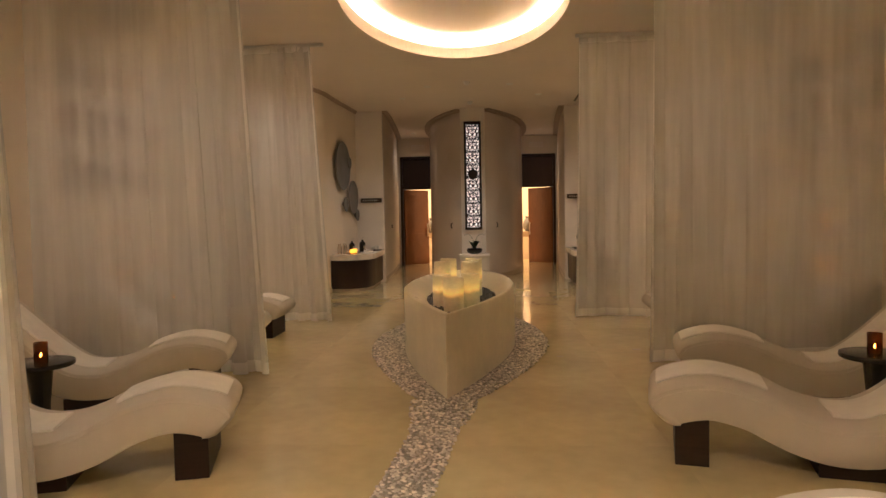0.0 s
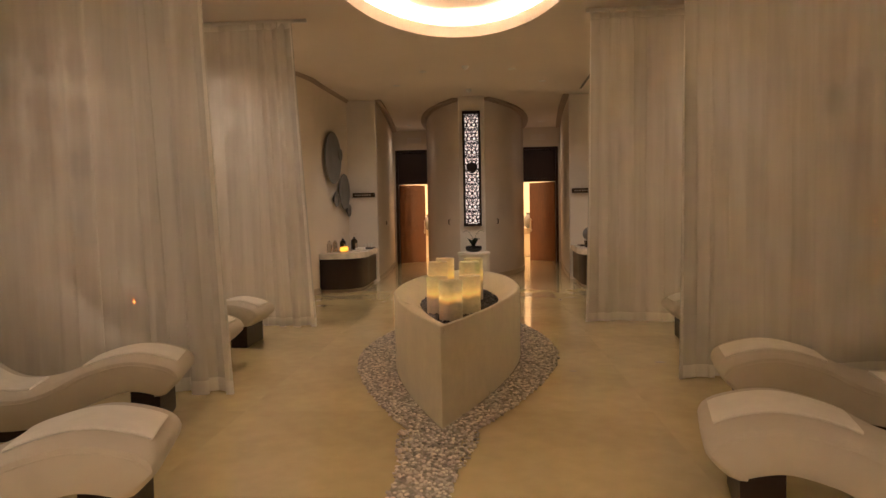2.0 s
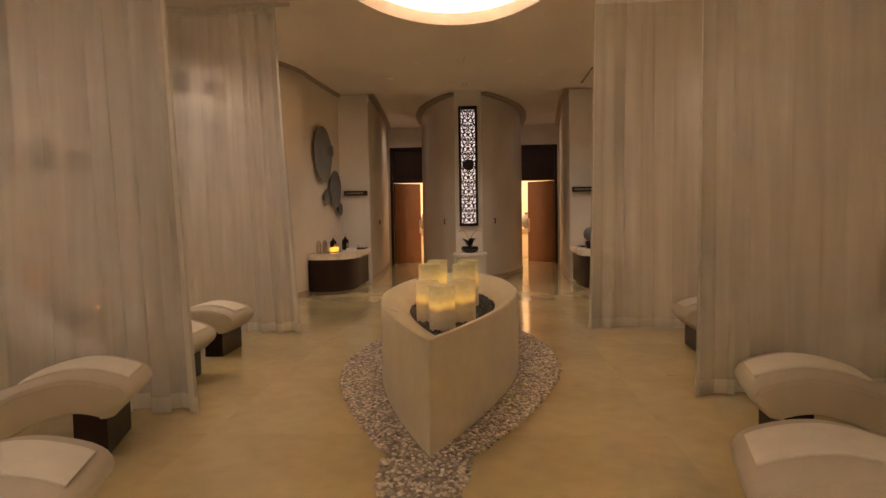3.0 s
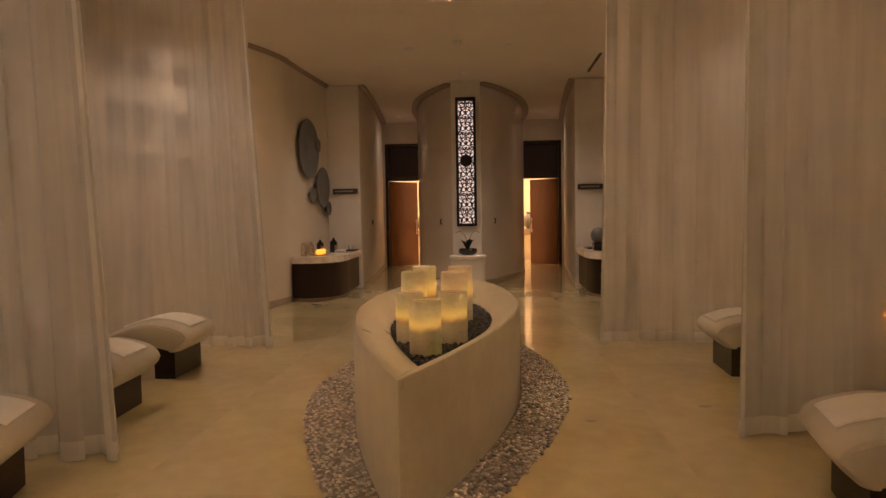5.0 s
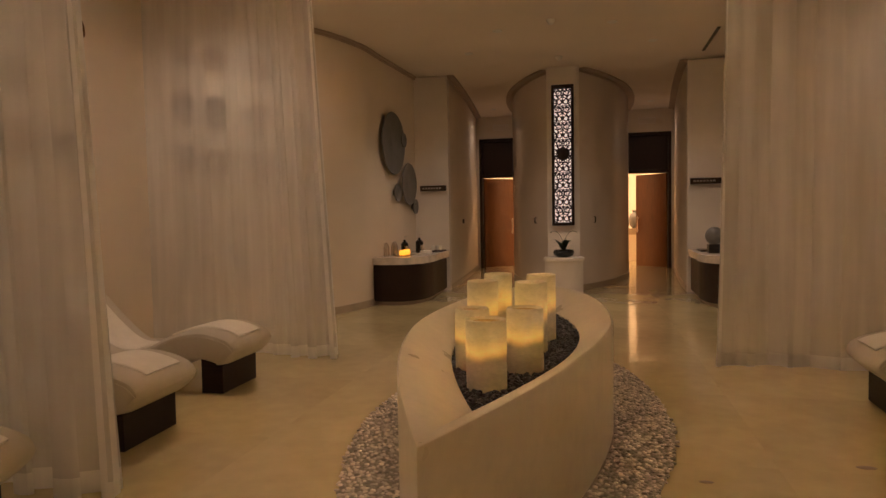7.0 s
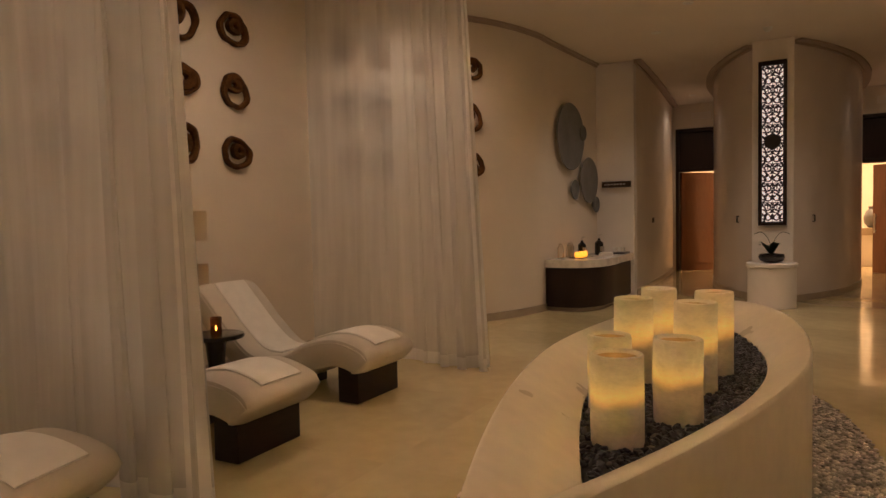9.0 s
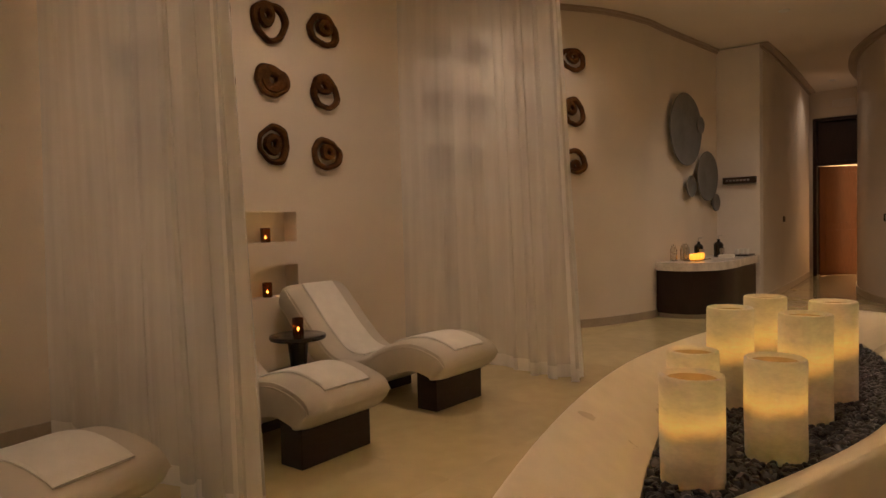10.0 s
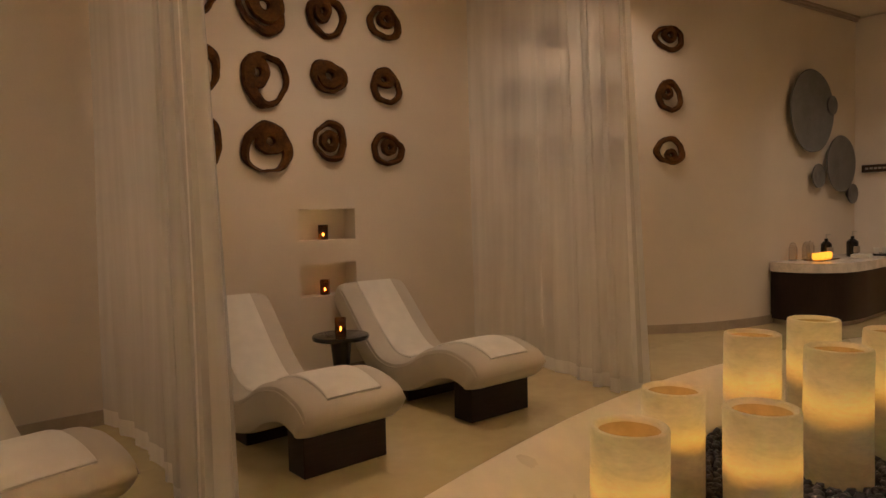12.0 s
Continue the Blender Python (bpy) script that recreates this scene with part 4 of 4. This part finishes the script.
for c in range(count):
    bm = bmesh.new()
    z0 = zc + step * c
    mid = z0 + step / 2
    box(bm, SX0 + 0.05, -0.034, z0 - 0.006, SX1 - 0.05, -0.022, z0 + 0.006)
    for s in (-1, 1):
        for r, dx, dz, a0 in ((0.045, 0.065, 0.07, 0.4), (0.03, 0.095, -0.02, 1.5), (0.04, 0.055, -0.075, 2.4), (0.022, 0.03, 0.02, 0.0), (0.02, 0.11, 0.11, 3.0), (0.018, 0.105, 0.05, 1.0), (0.016, 0.028, 0.115, 2.0), (0.017, 0.115, -0.11, 0.5), (0.014, 0.075, 0.12, 0.8), (0.013, 0.02, -0.045, 2.0), (0.014, 0.09, -0.065, 3.5)):
            b0, b1 = (a0, a0 + 5.0)
            if s < 0:
                b0, b1 = math.pi - b1, math.pi - b0
            flat_ring(bm, s * dx, mid + dz, r, 0.011, -0.034, 12, b0, b1)
        for dx, dz, ax, az in ((0.0, -0.1, 0.1, 0.02), (0.0, 0.06, 0.12, 0.13), (0.02, 0.0, 0.13, -0.06), (0.06, 0.02, 0.06, 0.13)):
            p, q = Vector((s * dx, -0.028, mid + dz)), Vector((s * ax, -0.028, mid + az))
            tube(bm, [p, (p + q) / 2 + Vector((0, 0, 0.012)), q], [0.006, 0.011, 0.006], 4)
        flat_ring(bm, s * 0.085, mid + 0.005, 0.008, 0.006, -0.034, 8)
    box(bm, -0.005, -0.034, z0, 0.005, -0.022, z0 + step)
    part("fretwork", bm, M_WENGE, screen, "", smooth=False)
bm = bmesh.new()
lathe(bm, [(0.0, 0), (0.105, 0), (0.105, 0.02), (0.095, 0.026), (0.0, 0.026)], 32)
ob = part("medallion", bm, M_WENGE, screen, "round dark boss in the middle")
ob.matrix_local = pose(0, -0.03, 2.33, 90, 0, 0)

# ---- pedestal and plant before the pilaster ----
ob = thing("pedestal", pose(0.02, 13.98, 0), "round white stone pedestal carrying a plant", "pedestal")
bm = bmesh.new()
lathe(bm, [(0.3, 0.0), (0.31, 0.01), (0.31, 0.56), (0.33, 0.57), (0.33, 0.61), (0.32, 0.62), (0.0, 0.62)], 48)
part("drum", bm, M_PANEL, ob)
ob = thing("potted_plant", pose(0.02, 13.95, 0.62), "dark leafy orchid plant in a black bowl", "plant")
bm = bmesh.new()
lathe(bm, [(0.08, 0.0), (0.15, 0.03), (0.17, 0.08), (0.155, 0.12), (0.14, 0.12), (0.13, 0.1), (0.0, 0.1)], 28)
part("bowl", bm, M_BLACK, ob, "shiny black bowl")
rnd = random.Random(9)
for i in range(9):
    bm = bmesh.new()
    a = 2 * math.pi * i / 9 + rnd.uniform(-0.2, 0.2)
    ln, rise = rnd.uniform(0.16, 0.3), rnd.uniform(0.08, 0.26)
    left, right = [], []
    for j in range(7):
        v = j / 6
        r = ln * v
        z = 0.1 + rise * math.sin(v * 2.1) * 0.9
        w = 0.035 * math.sin(math.pi * min(v + 0.12, 1.0)) + 0.002
        c = Vector((r * math.cos(a), r * math.sin(a), z))
        side = Vector((-math.sin(a), math.cos(a), 0)) * w
        left.append(bm.verts.new(c + side)), right.append(bm.verts.new(c - side))
    for j in range(6):
        bm.faces.new((left[j], left[j + 1], right[j + 1], right[j]))
    bmesh.ops.solidify(bm, geom=bm.faces[:], thickness=0.003)
    part("leaf", bm, M_GREEN, ob)
for s in (-1, 1):
    bm = bmesh.new()
    tube(bm, smooth_line([(0, 0, 0.1), (s * 0.03, 0, 0.3), (s * 0.12, 0.02, 0.42), (s * 0.22, 0.03, 0.4)], 5), 0.004, 5)
    part("stem", bm, M_GREEN, ob, "thin arching stem")

# ---- ceiling fittings ----
# trim rings invented to go with the added fill lamps
for x, y, k in FILL_LIGHTS:
    ob = thing("downlight", pose(x, y, CEIL - 0.012), "small round ceiling trim ring of an added fill lamp", "downlight", "ceiling downlights")
    bm = bmesh.new()
    lathe(bm, [(0.045, 0.011), (0.045, 0.004), (0.06, 0.0), (0.065, 0.004), (0.065, 0.012)], 24)
    part("trim_ring", bm, M_WHITE, ob)

ob = thing("smoke_detector", pose(-0.02, 11.7, CEIL - 0.05), "small white round smoke detector on the ceiling", "smoke detector")
bm = bmesh.new()
lathe(bm, [(0.0, -0.01), (0.03, -0.008), (0.045, 0.01), (0.055, 0.03), (0.06, 0.05), (0.0, 0.05)], 24)
part("housing", bm, M_WHITE, ob)
copy_thing(ob, pose(-0.02, 13.7, CEIL - 0.05))
ob = thing("slot_diffuser", pose(2.16, 13.3, CEIL - 0.012), "narrow black linear slot diffuser in the ceiling", "air vent")
bm = bmesh.new()
box(bm, -0.022, -0.65, 0.0, 0.022, 0.65, 0.0115, 0.002)
part("slot", bm, M_BLACK, ob, smooth=False)
for s in (-1, 1):
    ob = thing("air_grille", pose(s * 1.75, DY - 0.012, 3.52), "small pale air grille over the door", "air vent", "door grilles")
    bm = bmesh.new()
    ring = ((-0.2, 0.2, 0.06, 0.075), (-0.2, 0.2, -0.075, -0.06), (-0.2, -0.185, -0.06, 0.06), (0.185, 0.2, -0.06, 0.06))
    for x0, x1, z0, z1 in ring:
        box(bm, x0, 0, z0, x1, 0.011, z1)
    part("frame", bm, M_PANEL, ob, smooth=False)
    for i in range(5):
        bm = bmesh.new()
        box(bm, -0.185, 0.002, -0.052 + 0.024 * i, 0.185, 0.01, -0.04 + 0.024 * i)
        part("slat", bm, M_PANEL, ob, smooth=False)
for s in (-1, 1):
    ob = thing("drum_handle", pose(s * 0.5, 15.0, 1.22), "small dark handle on the curved drum wall", "handle", "drum handles")
    bm = bmesh.new()
    tube(bm, [Vector((s * 0.0, 0.03, 0.05)), Vector((s * 0.03, -0.03, 0.045)), Vector((s * 0.03, -0.03, -0.045)), Vector((0, 0.03, -0.05))], 0.011, 8)
    part("bar", bm, M_BLACK, ob)
ob = thing("wall_switch", pose(-2.085, 16.2, 1.22, 0, 0, -4), "small brass wall switch plate", "wall switch")
bm = bmesh.new()
box(bm, -0.01, -0.045, -0.045, 0.016, 0.045, 0.045, 0.004)
part("plate", bm, M_SIGN, ob, smooth=False)

# ---- furniture seen through the doors ----
for s in (-1, 1):
    ob = thing("basin_counter", pose(s * 1.75, 22.3, 0), "floating stone counter in the lit back room", "counter", "back room counters")
    bm = bmesh.new()
    box(bm, -0.8, -0.28, 0.74, 0.8, 0.3, 0.92, 0.01)
    part("worktop", bm, M_BASE, ob, "thick beige stone slab", smooth=False)
    bm = bmesh.new()
    box(bm, -0.7, -0.1, 0.0, 0.7, 0.25, 0.74, 0.01)
    part("pedestal", bm, M_PANEL, ob, smooth=False)
    ob = thing("round_vase", pose(s * 1.62, 22.2, 0.92), "round dark ceramic vase on the counter", "vase", "back room vases")
    bm = bmesh.new()
    lathe(bm, [(0.07, 0), (0.15, 0.1), (0.17, 0.24), (0.12, 0.38), (0.06, 0.44), (0.08, 0.5), (0.06, 0.5), (0.045, 0.44), (0, 0.38)], 24)
    part("body", bm, M_PLATE, ob)

# two small brown marks on the floor
M_MARK = mat("floor_stain", (0.2, 0.14, 0.07), 0.4, var=0.3, scale=20, bump=0.05)
for x, y, r in ((1.83, 6.69, 0.035), (1.02, 6.36, 0.025)):
    bm = bmesh.new()
    lathe(bm, [(r, 0.0005), (r * 0.9, 0.0012), (0, 0.0014)], 20, (0, 0, 0), 1.4, 0.8, 0.08)
    ob = part("floor_stain", bm, M_MARK)
    ob.location = (x, y, 0)
    tagged(ob, "small brown mark on the limestone floor", "floor mark", "floor marks")

# ---- loose stones, last ----
def stone_mesh(name, seed, size, material, flat=0.55):
    rnd = random.Random(seed)
    bm = bmesh.new()
    bmesh.ops.create_icosphere(bm, subdivisions=1, radius=size)
    sx, sy = rnd.uniform(0.75, 1.2), rnd.uniform(0.6, 0.95)
    for v in bm.verts:
        k = 1 + rnd.uniform(-0.14, 0.14)
        v.co = Vector((v.co.x * sx * k, v.co.y * sy * k, v.co.z * flat * k))
    return mesh_of(bm, name, material, True)


def scatter(inside, x0, x1, y0, y1, pitch, seed, avoid=()):
    rnd = random.Random(seed)
    pts = []
    rows = int((y1 - y0) / (pitch * 0.88))
    for j in range(rows):
        y = y0 + j * pitch * 0.88
        x = x0 + (pitch / 2 if j % 2 else 0)
        while x < x1:
            px, py = x + rnd.uniform(-0.3, 0.3) * pitch, y + rnd.uniform(-0.3, 0.3) * pitch
            if inside(px, py) and all((px - a) ** 2 + (py - b) ** 2 > c * c for a, b, c in avoid):
                pts.append((px, py))
            x += pitch
    return pts


def lay_stones(name, parent, pts, z, size, mats, near, label, tilt):
    """The stones nearest the walk as objects, the others joined."""
    rnd = random.Random(len(pts))
    kinds = [stone_mesh(name, 50 + i, size * (0.8 + 0.09 * i), mats[0]) for i in range(6)]
    pts = sorted(pts, key=near)
    for i, (x, y) in enumerate(pts[:300]):
        ob = new(name, kinds[i % 6])
        ob.parent = parent
        ob.matrix_local = pose(x, y, z, rnd.uniform(-tilt, tilt), rnd.uniform(-tilt, tilt), rnd.uniform(0, 360))
    shapes = []
    for k in kinds:
        shapes.append(([v.co.copy() for v in k.vertices], [tuple(p.vertices) for p in k.polygons]))
    verts, faces = [], []
    for i, (x, y) in enumerate(pts[300:]):
        vs, fs = shapes[i % 6]
        m = pose(x, y, z, rnd.uniform(-tilt, tilt), rnd.uniform(-tilt, tilt), rnd.uniform(0, 360))
        base = len(verts)
        verts += [m @ v for v in vs]
        faces += [tuple(base + j for j in f) for f in fs]
    me = bpy.data.meshes.new(name)
    me.from_pydata(verts, [], faces)
    me.materials.append(mats[1])
    me.shade_smooth()
    ob = new(name, me)
    ob.parent = parent
    tagged(ob, label, "", "", "stuff")


bed = thing("pebble_bed", pose(0, 0, 0), "bed and path of small grey-brown river pebbles set in the floor", "pebble bed", kind="structure")
pts = scatter(lambda x, y: in_bed(x, y) and not (PTIP - 0.05 < y < PEND + 0.02 and abs(x - PX) < boat(y, 0.012)), -1.5, 1.2, -0.5, 9.5, 0.028, 3)
lay_stones("pebble", bed, pts, 0.006, 0.0138, (M_PEBBLE, M_PEBBLES), lambda p: abs(p[1] - 4.0), "many small river pebbles", 8)
pts = scatter(in_pit, -0.42, 0.46, 5.6, 8.9, 0.03, 4, [(x, y, r + 0.004) for x, y, r, h in CANDLES])
lay_stones("stone", planter, pts, PIT_Z - 0.012, 0.0185, (M_DARKSTONE, M_DARKSTONES), lambda p: p[1], "many small dark stones", 40)

# floor slabs with fine joints
SLAB = 1.4
bm = bmesh.new()
box(bm, -SLAB / 2 + 0.0002, -SLAB / 2 + 0.0002, -0.006, SLAB / 2 - 0.0002, SLAB / 2 - 0.0002, 0.0)
slab_mesh = mesh_of(bm, "floor_slab", M_SLAB)
for i in range(-6, 6):
    for j in range(-5, 19):
        ob = new("floor_slab", slab_mesh)
        ob.parent = floor_ob
        ob.location = (SLAB * (i + 0.5), 5.2 + SLAB * (j - 3.5), 0)
